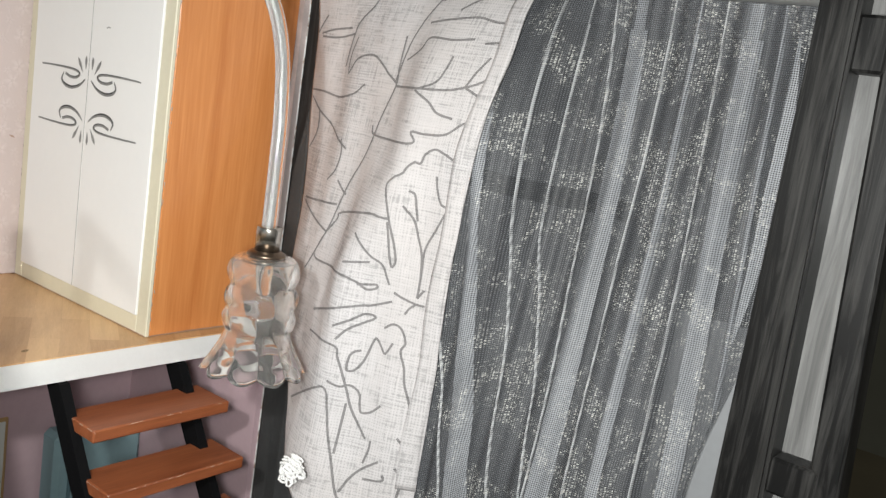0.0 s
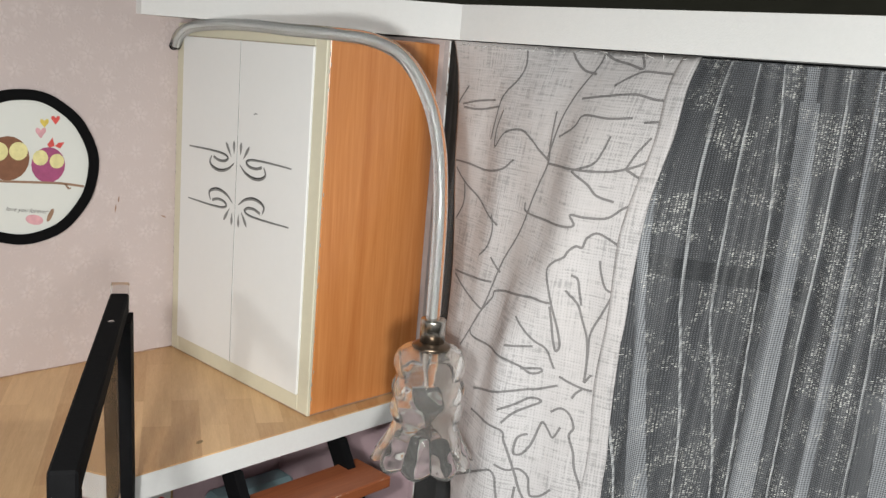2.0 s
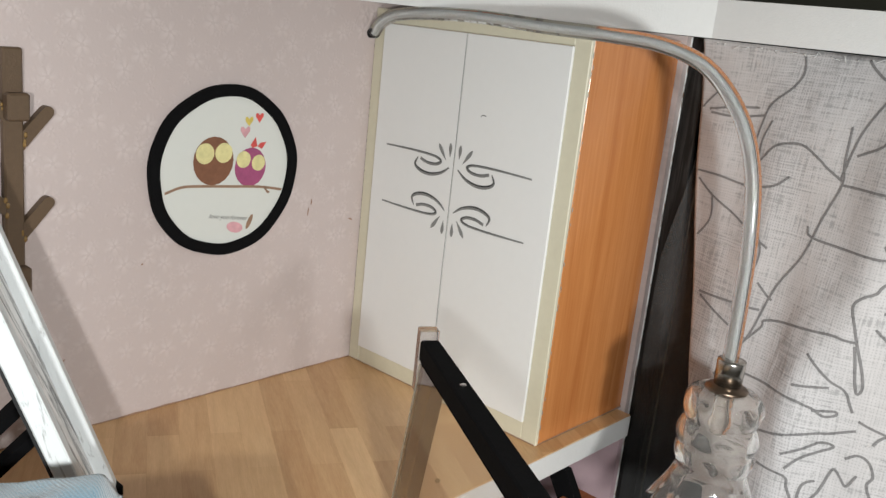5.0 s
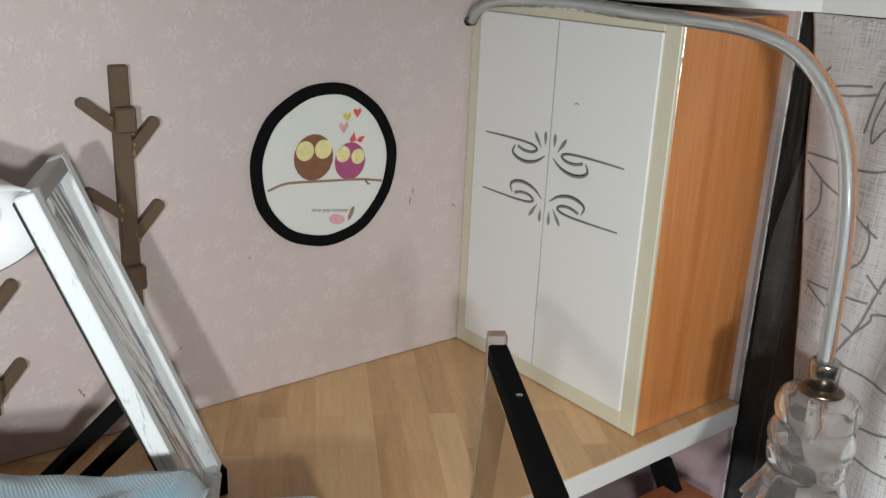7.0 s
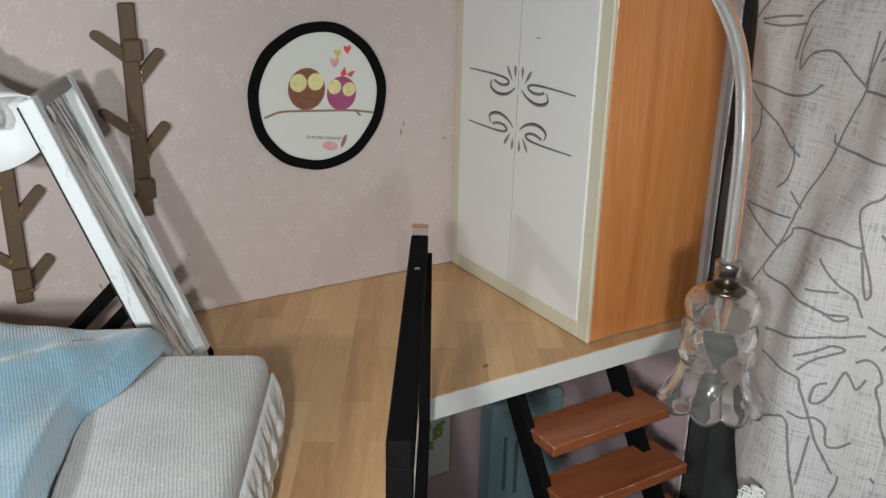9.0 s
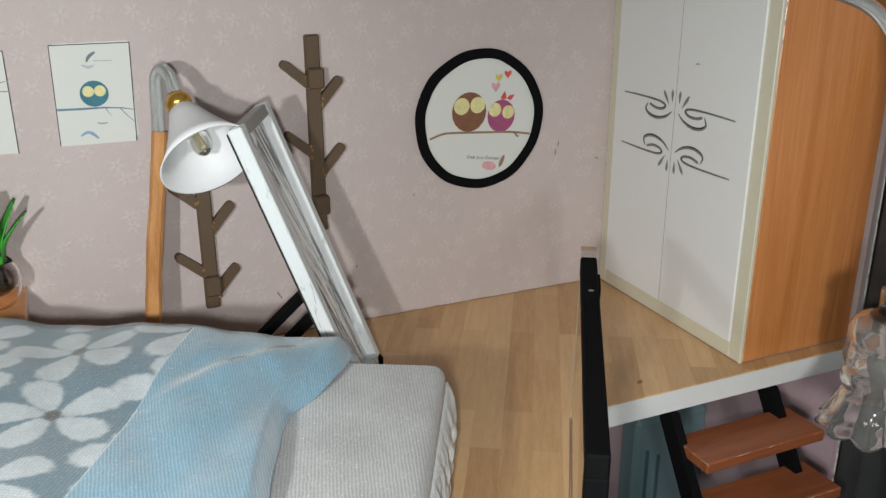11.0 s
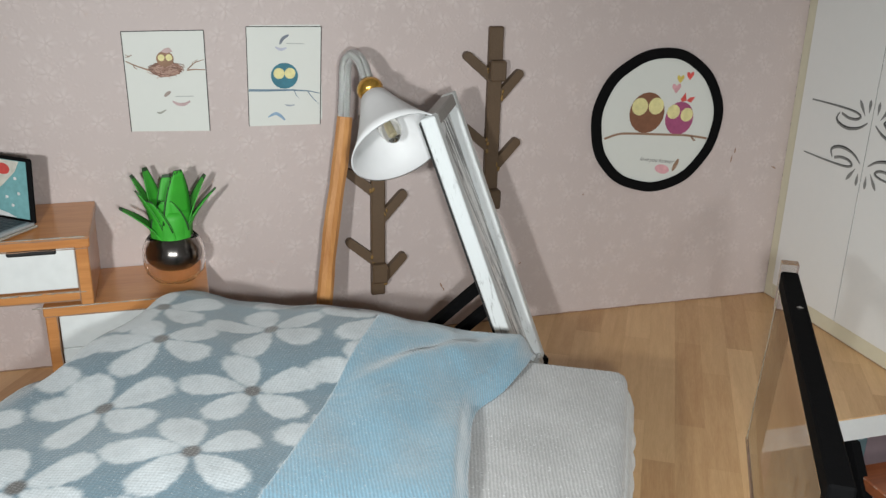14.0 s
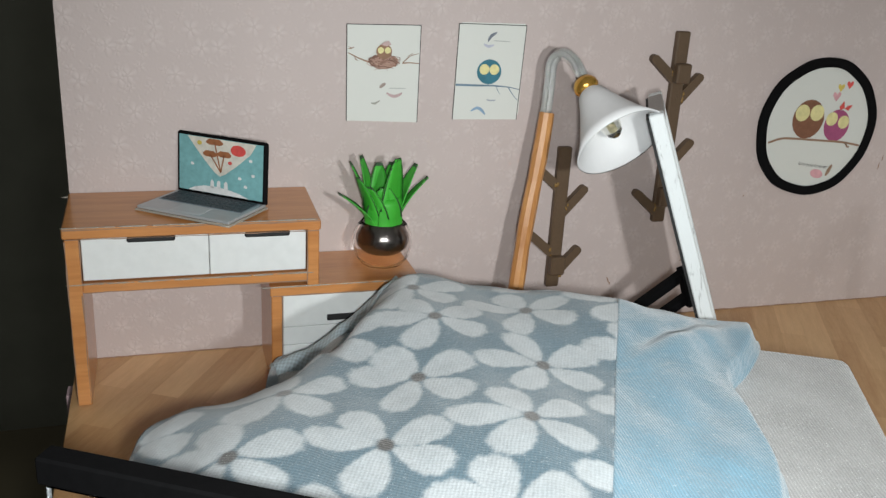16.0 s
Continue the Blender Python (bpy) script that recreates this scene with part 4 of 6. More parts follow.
def curtain():
    c = thing("curtain", (20, -80, -24), "white linen curtain printed with grey leaf outlines", "curtain")

    def f(u, v):
        z = 70.4 - (79.5 + 12 * math.sin(min(1, u / 0.45) * math.pi / 2) - 6 * max(0, (u - 0.45) / 0.55) ** 1.5) * v
        a, e = drape_sides(z)
        return drape_point(a + (e - a) * u, z)

    part("cloth", sheet(bmesh.new(), f, 90, 90, -0.35), DRAPE, c, "", True)

    part("hem", sheet(bmesh.new(), lambda u, v: drape_point(drape_sides(70.2 - 82 * v)[1] + 0.02 + 2.8 * u + 0.25 * math.sin(v * 23), 70.2 - 82 * v) + Vector((-0.14 + 0.1 * u, 0, 0)), 4, 70, -0.1), DRAPE, c, "turned hem", True)

    def on(y, z):
        return drape_point(y, z) + Vector((-0.12, 0, 0))

    def clip(line):
        run, runs = [], []
        for y, z in line:
            a, e = drape_sides(z)
            if e + 0.4 < y < a - 0.4 and -19 < z < 70:
                run.append((y, z))
            else:
                runs.append(run)
                run = []
        return [r for r in runs + [run] if len(r) > 2]

    def draw(b, pts, w=0.38):
        fine = [tuple(q.xy) for q in smooth_path([(*p, 0) for p in pts], 9)]
        for r in clip(fine):
            ribbon(b, r, w, on)

    b = bmesh.new()
    draw(b, [(-81.5, 60), (-82, 54.5), (-82.5, 51.5), (-81, 46), (-79.5, 40), (-76.5, 34), (-74.5, 26), (-72, 21), (-70, 17.5)])
    draw(b, [(-82.5, 51.5), (-94.5, 52), (-99, 53), (-102, 54.5), (-104, 56.5)])
    draw(b, [(-99, 53), (-100, 55.5), (-101.5, 58)])
    draw(b, [(-99, 53), (-101.5, 52), (-103, 52)])
    draw(b, [(-90, 51.5), (-93.5, 50), (-95.5, 48.5), (-98.5, 48)])
    draw(b, [(-90, 51.5), (-93.5, 53), (-94.5, 55), (-95, 57.5)])
    draw(b, [(-82.5, 52), (-79.5, 53.5), (-78, 54.5), (-75, 56), (-72.5, 56), (-70, 55), (-68, 52.5), (-67.5, 55.5), (-68.5, 59)])
    draw(b, [(-79, 44.5), (-80.5, 43), (-90, 43), (-93, 43.5), (-92, 45), (-94.5, 45), (-98, 45.5), (-100.5, 47.5), (-103, 48.5)])
    part("leaf_print", b, PRINT_GREY, c)
    b = bmesh.new()
    draw(b, [(-55, 48.5), (-60.5, 48.5), (-66, 48), (-71.5, 49), (-74, 51)])
    draw(b, [(-55, 48.5), (-60.5, 45), (-66.5, 42.5), (-73.5, 39.5)])
    draw(b, [(-60.5, 45), (-61, 41), (-58.5, 37)])
    draw(b, [(-71.5, 41), (-72.5, 38.5), (-72, 35.5), (-70, 33.5)])
    draw(b, [(-73.5, 34), (-75.5, 32.5), (-76.5, 32)])
    draw(b, [(-62.5, 29), (-69.5, 29.5), (-75, 30)])
    draw(b, [(-63, 28.5), (-68.5, 26.5), (-74, 25)])
    part("leaf_print", b, PRINT_GREY, c)
    b = bmesh.new()
    draw(b, [(-103, 45), (-101, 43.5), (-100.5, 42), (-99, 42.5), (-97, 43), (-95.5, 42), (-95, 40.5), (-94, 40.5), (-93, 39.5), (-92.5, 38.5), (-91, 37.5), (-90, 36), (-91, 33), (-92, 30), (-93, 27), (-93.5, 24.5), (-93, 23.5), (-92.5, 25), (-92, 28), (-91.5, 30.5)])
    draw(b, [(-98, 19.5), (-98, 22.5), (-97.5, 26.5), (-96.5, 29), (-95.5, 31.5), (-94, 33), (-93.5, 33.5)])
    draw(b, [(-94, 36), (-95, 35.5), (-95.5, 33.5), (-96, 31.5)])
    draw(b, [(-98, 39), (-98.5, 37), (-99.5, 35), (-101, 34.5)])
    draw(b, [(-101, 34.5), (-99.5, 31), (-98, 27.5), (-98, 24), (-98, 19.5)])
    part("leaf_print", b, PRINT_GREY, c)
    b = bmesh.new()
    draw(b, [(-91.5, 31), (-90, 31), (-87, 31), (-77, 29), (-76, 27.5), (-73, 23), (-73, 20), (-83.5, 20.5), (-87.5, 20), (-89.5, 19), (-91, 19.5), (-91, 20), (-90.5, 20), (-88, 19.5)])
    draw(b, [(-85.5, 27.5), (-87.5, 26), (-89.5, 24.5), (-91.5, 23.5), (-92.5, 21.5), (-93, 20.5)])
    draw(b, [(-84.5, 22.5), (-87, 23), (-89.5, 23.5)])
    draw(b, [(-94, 19.5), (-95.5, 19), (-98, 18.5), (-99.5, 18.5)])
    draw(b, [(-98, 19.5), (-99, 21)])
    draw(b, [(-98, 18.5), (-97, 17.5), (-96.5, 16.5)])
    draw(b, [(-76.5, 12), (-88.5, 16), (-90.5, 16.5), (-94, 18)])
    part("leaf_print", b, PRINT_GREY, c)
    b = bmesh.new()
    draw(b, [(-85.5, 12), (-88, 13.5), (-90, 15), (-91.5, 15), (-91.5, 14.5), (-90, 13.5), (-88, 12), (-86.5, 10)])
    draw(b, [(-93.5, 13.5), (-95, 14.5), (-96.5, 14), (-97.5, 12), (-97, 10.5), (-98, 8), (-98.5, 5.5), (-99.5, 3), (-100.5, 0)])
    draw(b, [(-95.5, 11.5), (-94.5, 9.5), (-93.5, 10.5), (-92.5, 11.5), (-92, 10.5), (-91.5, 8.5), (-91, 7), (-90, 5.5), (-89, 5.5), (-89, 7.5), (-89.5, 8.5), (-90.5, 9)])
    draw(b, [(-99, -3.5), (-100, -4.5), (-101, -4.5)])
    part("leaf_print", b, PRINT_GREY, c)
    b = bmesh.new()
    draw(b, [(-77, 8.5), (-86, 9), (-87.5, 7), (-89.5, 2.5), (-91, -1), (-94, -5)])
    draw(b, [(-86.5, 3), (-88.5, 2.5), (-90, 3), (-91.5, 2), (-92, 0), (-92.5, -1), (-94, -0.5), (-95.5, 1)])
    draw(b, [(-74, -5), (-84, 1), (-86.5, 1.5), (-87.5, -1.5), (-88.5, -5.5), (-90, -10), (-91.5, -14.5), (-93.5, -18)])
    draw(b, [(-90, 0), (-90, -4.5), (-90, -8.5)])
    draw(b, [(-92, -14.5), (-93, -12), (-94.5, -10), (-97, -8)])
    draw(b, [(-94.5, -9), (-95, -6.5), (-95, -5)])
    draw(b, [(-95, -11.5), (-98, -11), (-98, -10)])
    draw(b, [(-98, -16), (-100, -14.5), (-100.5, -12.5), (-100.5, -10), (-99.5, -8.5)])
    part("leaf_print", b, PRINT_GREY, c)
    b = bmesh.new()
    draw(b, [(-87, 70), (-87, 67.5), (-84.5, 62.5), (-83, 58.5), (-82, 52)])
    draw(b, [(-70.5, 70.5), (-71.5, 67), (-70.5, 64.5), (-68, 62), (-67, 60), (-66, 53.5)])
    draw(b, [(-80.5, 70), (-82, 68.5), (-84.5, 67), (-87.5, 66.5)])
    draw(b, [(-87, 70), (-89.5, 69), (-92.5, 68.5), (-95.5, 68), (-93.5, 70.5)])
    draw(b, [(-92, 65), (-94, 66.5), (-96, 67.5), (-99, 67.5), (-102.5, 67.5)])
    draw(b, [(-86.5, 62.5), (-92.5, 63.5), (-96.5, 64), (-100.5, 63.5), (-105.5, 64)])
    draw(b, [(-83.5, 56), (-87, 58), (-88.5, 60), (-93.5, 60), (-97.5, 60.5)])
    draw(b, [(-99.5, 60), (-102.5, 60.5), (-105, 61)])
    draw(b, [(-56, 59), (-61, 60), (-65.5, 60.5)])
    draw(b, [(-56.5, 58.5), (-61.5, 58.5), (-67, 59.5)])
    draw(b, [(-49.5, 50.5), (-54, 58.5), (-57.5, 62.5)])
    part("leaf_print", b, PRINT_GREY, c)
    rnd = random.Random(12)
    b = bmesh.new()
    for k in range(30):
        a, q = rnd.uniform(0, 6.28), math.sqrt(rnd.random())
        p = Vector((2.3 + rnd.uniform(-0.9, 0.3), -87.4 + 2.4 * q * q * math.cos(a), -10.8 + 2.1 * q * math.sin(a) - 1.2 * q * math.cos(a)))
        ry, rz, lean = rnd.uniform(0.45, 0.95), rnd.uniform(0.45, 0.95), rnd.uniform(0, 3)
        loop = [p + Vector((0.35 * math.sin(2 * a + lean), ry * math.cos(a), rz * math.sin(a + 0.3))) for a in np.linspace(0, 6.28, 9)]
        tube(b, loop, 0.19, 5)
    part("lace_trim", b, LACE, c, "white looped lace trim at the hem", True)
    b = bmesh.new()
    for k in range(26):
        y = -55 - 47 * (k + rnd.random()) / 26
        p = drape_point(y, 69.8) + Vector((-0.3, 0, 0))
        tube(b, [p, p + Vector((rnd.uniform(-0.8, 0), rnd.uniform(-0.5, 0.5), rnd.uniform(-0.3, 0.5))), p + Vector((rnd.uniform(-1.2, 0), rnd.uniform(-1.2, 1.2), rnd.uniform(-0.9, 0.4)))], 0.06, 4)
    part("frayed_threads", b, LACE, c, "frayed threads along the cut top", True)
    return c


curtain()


def sheer_point(y, z, out=0.0):
    """The organza: hung from the ledge, drawn behind the printed curtain, straight beside the post."""
    d = max(0.0, (70.4 - z) / 95)
    u = (-y - 93) / 52
    near = drape_point(max(y, -101), z).x + 1.6
    far = 30.0 - 17 * min(d, 0.8) ** 1.5 * (1 - 0.8 * ramp(u, 0.7, 1))
    wave = 0.35 * math.sin(y * 0.9 + 0.02 * z) + 0.22 * math.sin(y * 2.3 + 1.0)
    return Vector((near + (far - near) * ramp(u, 0.16, 0.46) + wave - out, y, z))


# folds of the organza: near and far edge at the ledge, half way down and at the loft floor
FOLDS = [(-94.0, -95.0, -98.4, -99.2, -104.2, -105.2), (-100.9, -102.0, -103.2, -104.8, -106.5, -109.8), (-107.8, -108.3, -108.5, -109.0, -113.3, -113.8),
         (-111.3, -111.7, -112.2, -112.7, -118.8, -119.4), (-115.2, -115.7, -118.0, -118.5, -120.2, -120.8), (-117.9, -121.0, -119.8, -123.2, -120.9, -124.3),
         (-124.6, -125.0, -124.7, -125.2, -126.5, -127.1), (-128.4, -129.4, -129.2, -130.3, -130.2, -131.8), (-132.3, -132.7, -134.4, -134.8, -135.6, -136.0),
         (-135.3, -138.1, -136.8, -139.5, -138.3, -141.1), (-140.2, -140.8, -142.0, -142.9, -143.0, -143.6)]


def sheer_curtain():
    c = thing("sheer_curtain", (26, -125, -60), "dark grey pleated organza curtain with sparkling threads", "curtain")

    def edge(z):
        d = max(0.0, (70.4 - z) / 95)
        return -145.4 + 3.6 * ramp(d, 0.46, 0.74) + 4 * max(0, d - 0.74)

    part("cloth", sheet(bmesh.new(), lambda u, v: sheer_point(-93 + (edge(70.2 - 130 * v) + 93) * u, 70.2 - 130 * v), 150, 44), SHEER, c, "", True)

    def side(a, m, e, z):
        return m + (a - m) * (z - 33) / 36 if z > 33 else m + (e - m) * (33 - z) / 33

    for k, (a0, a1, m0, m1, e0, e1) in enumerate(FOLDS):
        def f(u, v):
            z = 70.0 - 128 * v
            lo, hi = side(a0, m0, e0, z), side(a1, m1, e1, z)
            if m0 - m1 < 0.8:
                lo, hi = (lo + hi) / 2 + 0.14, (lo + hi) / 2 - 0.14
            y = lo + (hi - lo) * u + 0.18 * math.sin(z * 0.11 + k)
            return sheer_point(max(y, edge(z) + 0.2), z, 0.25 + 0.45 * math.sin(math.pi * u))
        part("fold", sheet(bmesh.new(), f, 6, 44), SHEER_FOLD if m0 - m1 > 0.8 else SHEER_LINE, c, "doubled fold strip, its highlight painted lighter", True)
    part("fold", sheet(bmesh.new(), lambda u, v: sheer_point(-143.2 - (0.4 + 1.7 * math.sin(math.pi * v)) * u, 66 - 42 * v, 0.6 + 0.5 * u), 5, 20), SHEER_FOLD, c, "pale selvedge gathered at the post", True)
    def gauze(u, v):
        z = 60 - 115 * v
        left = -50.7 - 3.6 * ramp(z, 28, 52)
        return Vector((28.4 + 0.25 * math.sin(u * 14), left - 24 * u, z))

    part("cloth", sheet(bmesh.new(), gauze, 40, 20), GAUZE, c, "dark gauze behind the printed curtain", True)
    part("top_hem", sheet(bmesh.new(), lambda u, v: sheer_point(-93 - 52 * u, 70.2 - 5 * v, 0.5), 150, 3), SHEER, c, "doubled gathered hem", True)
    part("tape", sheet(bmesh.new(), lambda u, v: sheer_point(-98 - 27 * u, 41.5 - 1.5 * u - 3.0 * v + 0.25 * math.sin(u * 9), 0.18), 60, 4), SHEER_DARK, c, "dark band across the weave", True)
    part("back_layer", sheet(bmesh.new(), lambda u, v: Vector((31.2 + 0.6 * math.sin(u * 90), -54 - 88 * u, 70 - 160 * v)), 120, 4), plain("grey_back_cloth", (0.04, 0.042, 0.045), 0.7, vary=0.3, grain=0.3), c, "dark cloth layer behind", True)
    return c


sheer_curtain()


# ---- rails with clear panels ----
def rail(a, e, z, slant, name="railing"):
    a, e = Vector((*a, 0)), Vector((*e, 0))
    d = (e - a).normalized()
    ln = (e - a).length
    m = Matrix.Translation(a) @ Matrix(((d.x, -d.y, 0, 0), (d.y, d.x, 0, 0), (0, 0, 1, 0), (0, 0, 0, 1)))
    r = thing(name, ((a.x + e.x) / 2, (a.y + e.y) / 2, 0), "black railing bar over a clear acrylic panel at the floor edge", "railing", "loft railings")
    part("top_bar", boxed(-0.6, ln + 0.6, -1.2, 1.2, z - 2.7, z, 0.25, m), BLACK, r)
    part("end_post", boxed(ln - 2.0, ln + 0.6, -1.2, 1.2, -4.0, z - 2.6, 0.2, m), BLACK, r)
    upright = m @ Matrix(((1, 0, 0, 0), (0, 0, 1, 0), (0, 1, 0, 0), (0, 0, 0, 1)))
    b = prism(bmesh.new(), [(0.4, z - 2.7), (ln - 2.1, z - 2.7), (ln - 2.1, 0.02), (slant * 0.87, 0.02)], -1.15, 0.0, upright)
    g = part("clear_panel", b, ACRYLIC, r, "clear acrylic sheet")
    g.visible_shadow = False
    if slant < 0:
        part("bottom_strip", boxed(slant - 0.2, ln, 0.1, 1.8, -6.0, -0.4, 0.2, m), BLACK, r, "black strip along the foot of the panel")
        b = prism(bmesh.new(), [(-0.6, z - 2.7), (4.8, z - 2.7), (slant + 5.4, -0.5), (slant - 0.3, -0.5)], 0.1, 1.8, upright)
        part("side_strip", b, BLACK, r, "black strip along the slanting side of the panel")
        part("joint", ribbon(bmesh.new(), [(slant * 0.87, 0), (0, 0.05), (ln * 0.4, -0.05), (ln - 2.2, 0)], [0.2, 0.3, 0.22, 0.3], lambda a, q: m @ Vector((a, -1.3 + q, 0.04))), INK_TWIG, r, "dark joint where the panel meets the floor")
        b = prism(bmesh.new(), [(0.1, z - 2.75), (0.5, z - 2.75), (slant * 0.87 + 0.4, 0.02), (slant * 0.87, 0.02)], -1.22, -1.16, upright)
        part("cut_edge", b, ACRYLIC_EDGE, r, "dull cut edge of the acrylic")
        cap = part("panel_end", boxed(-2.3, -0.65, -1.2, 1.2, z - 7.0, z + 1.1, 0.15, m), ACRYLIC_CAP, r, "smoky acrylic end standing above the bar")
        cap.visible_shadow = False
        part("screw", lathe(bmesh.new(), [(0.4, 0), (0.4, 0.12), (0.28, 0.2), (0.02, 0.2)], 10, m @ Matrix.Translation((12.8, 0.1, z)), None), POT_DARK, r)
    return r


rail((-43.2, -60.2), (-70.6, -104.8), 32.2, -10.0)
rail((-173.6, -82.4), (-97.0, -128.0), 32.0, 0.4)


# ---- mirror ----
def mirror():
    tn, tf, low = Vector((-87.2, -30.4, 50)), Vector((-79.4, -15.9, 51)), Vector((15.9, -8.3, -47.2))
    u, v = (tf - tn).normalized(), low.normalized()
    w = u.cross(v).normalized()
    if w.x < 0:
        w = -w
    ln, wd = low.length, (tf - tn).length
    m = Matrix((( u.x, v.x, w.x, tn.x), (u.y, v.y, w.y, tn.y), (u.z, v.z, w.z, tn.z), (0, 0, 0, 1)))
    r = thing("floor_mirror", (-70, -30, 0), "tilted floor mirror in a white painted frame with black stand", "mirror")
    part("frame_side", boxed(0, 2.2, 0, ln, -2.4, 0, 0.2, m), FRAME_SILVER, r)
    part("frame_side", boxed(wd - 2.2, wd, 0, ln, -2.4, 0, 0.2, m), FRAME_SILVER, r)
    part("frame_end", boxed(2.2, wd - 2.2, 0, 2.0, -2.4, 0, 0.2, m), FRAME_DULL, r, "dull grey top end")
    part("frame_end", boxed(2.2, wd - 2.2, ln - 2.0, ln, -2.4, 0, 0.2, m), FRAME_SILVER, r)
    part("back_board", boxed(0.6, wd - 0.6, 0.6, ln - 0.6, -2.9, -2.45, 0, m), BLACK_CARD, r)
    part("glass", boxed(2.2, wd - 2.2, 2.0, ln - 2.0, -2.35, -1.7, 0, m), MIRROR, r, "rippled mirror film with streaks of reflection painted in")
    for s in (1.2, wd - 1.2):
        foot = m @ Vector((s, ln, -1.5))
        part("foot", boxed(foot.x - 1.6, foot.x + 1.6, foot.y - 1.6, foot.y + 1.6, 0.05, foot.z + 1.2, 0.2), BLACK, r)
    # black easel stand behind: a backing bar and two parallel struts down to the floor
    back = m @ Vector((wd * 0.45, ln * 0.60, -3.4)), m @ Vector((wd * 0.45, ln * 0.72, -3.4))
    part("stand_bar", tube(bmesh.new(), [back[0] + Vector((-0.2, 0, 1.2)), back[1]], 1.3, 4), BLACK, r)
    lean = Vector((-22, 13, -27))
    for p in (back[0], back[0].lerp(back[1], 0.7)):
        part("strut", tube(bmesh.new(), [p, p + lean * ((p.z - 1.0) / 27)], 1.1, 4), BLACK, r)
    return r


mirror()


# ---- floor lamp ----
def floor_lamp():
    r = thing("floor_lamp", (-103.5, -13, 0), "floor lamp with wood-papered pole and white cone shade", "lamp")
    base, top = Vector((-103.5, -13.0, 0.4)), Vector((-96.5, -6.4, 45.2))
    pts = [base.lerp(top, t) + Vector((0.16 * math.sin(t * 9), 0, 0)) for t in np.linspace(0, 1, 12)]
    part("pole", tube(bmesh.new(), pts, [1.45 + 0.08 * math.sin(i * 2.2) for i in range(12)], 10), POST_WOOD, r)
    part("base", lathe(bmesh.new(), [(6.0, 0.05), (6.0, 0.9), (5.4, 1.3), (1.4, 1.4)], 24, Matrix.Translation((-103.5, -13.0, 0)), None, True), BLACK, r)
    arm = smooth_path([top - Vector((0.2, 0, 1)), top + Vector((0.2, 0.4, 5.0)), (-96.0, -5.6, 54.0), (-95.1, -7.4, 55.8), (-94.4, -11.0, 55.2), (-94.1, -14.6, 52.8)], 8)
    part("tube", tube(bmesh.new(), arm, 1.1, 12), TUBE, r, "clear bent tube", True)
    for s in (-0.35, 0.35):
        part("wire", tube(bmesh.new(), [q + Vector((s, 0, 0.1)) for q in arm], 0.42, 8), WIRE_WHITE, r, "pale blue-grey wire inside the tube", True)
    head = Vector((-94.0, -15.8, 51.7))
    axis = Vector((0.20, -0.78, -0.59)).normalized()
    m = Matrix.Translation(head) @ axis.to_track_quat("Z", "Y").to_matrix().to_4x4()
    part("bead", lathe(bmesh.new(), [(0.5, -1.7), (1.5, -1.3), (2.15, -0.3), (2.2, 0.5), (1.7, 1.4), (0.6, 1.8)], 20, m, None, True), GOLD, r, "shiny gold bead", True)
    cone = [(1.3, 1.1), (2.3, 2.0), (3.2, 4.2), (4.6, 7.2), (6.2, 10.2), (8.0, 12.8)]
    part("shade", lathe(bmesh.new(), cone + [(q - 0.35, z - 0.05) for q, z in cone[::-1]], 48, m), SHADE_WHITE, r, "matt white plastic cone", True)
    part("bulb", lathe(bmesh.new(), [(1.0, 2.4), (1.4, 3.2), (1.4, 7.9), (1.8, 8.2), (1.75, 9.3), (1.3, 10.6), (0.6, 11.3), (0.05, 11.5)], 20, m, None, True), BULB, r, "clear grain-of-wheat bulb", True)
    part("filament", lathe(bmesh.new(), [(0.2, 5.4), (0.25, 7.4), (0.45, 8.8), (0.5, 10.0), (0.2, 10.3)], 10, m, None, True), plain("pale_filament", (0.70, 0.62, 0.42), 0.35), r)
    return r


floor_lamp()


# ---- wall coat trees ----
def coat_tree(x, top, bottom, twigs, pegs, name="coat_rack"):
    r = thing(name, (x, 0, bottom), "dark brown branch-shaped coat rack glued to the wall", "coat rack", "wall coat racks")
    lean = 0.5
    part("trunk", boxed(x - 1.35, x + 1.35, -1.5, 0, bottom, top, 0.25), BROWN, r)
    for z, side in twigs:
        m = Matrix.Translation((x + side * 0.6, 0, z)) @ Matrix.Rotation(radians(side * (42 if side > 0 else 50)), 4, "Y")
        outline = [(-0.95, 0.0), (0.95, 0.0)] + [(0.85 * math.cos(a), 6.2 + 0.9 * math.sin(a)) for a in np.linspace(0, math.pi, 9)]
        b = prism(bmesh.new(), outline, -0.05, -1.4, m @ Matrix(((1, 0, 0, 0), (0, 0, 1, 0), (0, 1, 0, 0), (0, 0, 0, 1))))
        part("branch", b, BROWN, r)
    b = bmesh.new()
    rnd = random.Random(int(top))
    for z, side in twigs:
        for k in range(3):
            bmesh.ops.create_icosphere(b, subdivisions=1, radius=rnd.uniform(0.2, 0.45), matrix=Matrix.Translation((x + side * rnd.uniform(0.9, 1.6), -1.45, z + rnd.uniform(-0.6, 1.8))) @ Matrix.Diagonal((0.8, 0.4, 1.3, 1)))
    part("dried_glue", b, GLUE_AMBER, r, "amber dried glue at the joints", True)
    for z in pegs:
        part("peg", boxed(x - 1.5, x + 1.5, -3.4, -1.5, z - 1.9, z + 1.9, 0.3), BROWN, r)
    return r


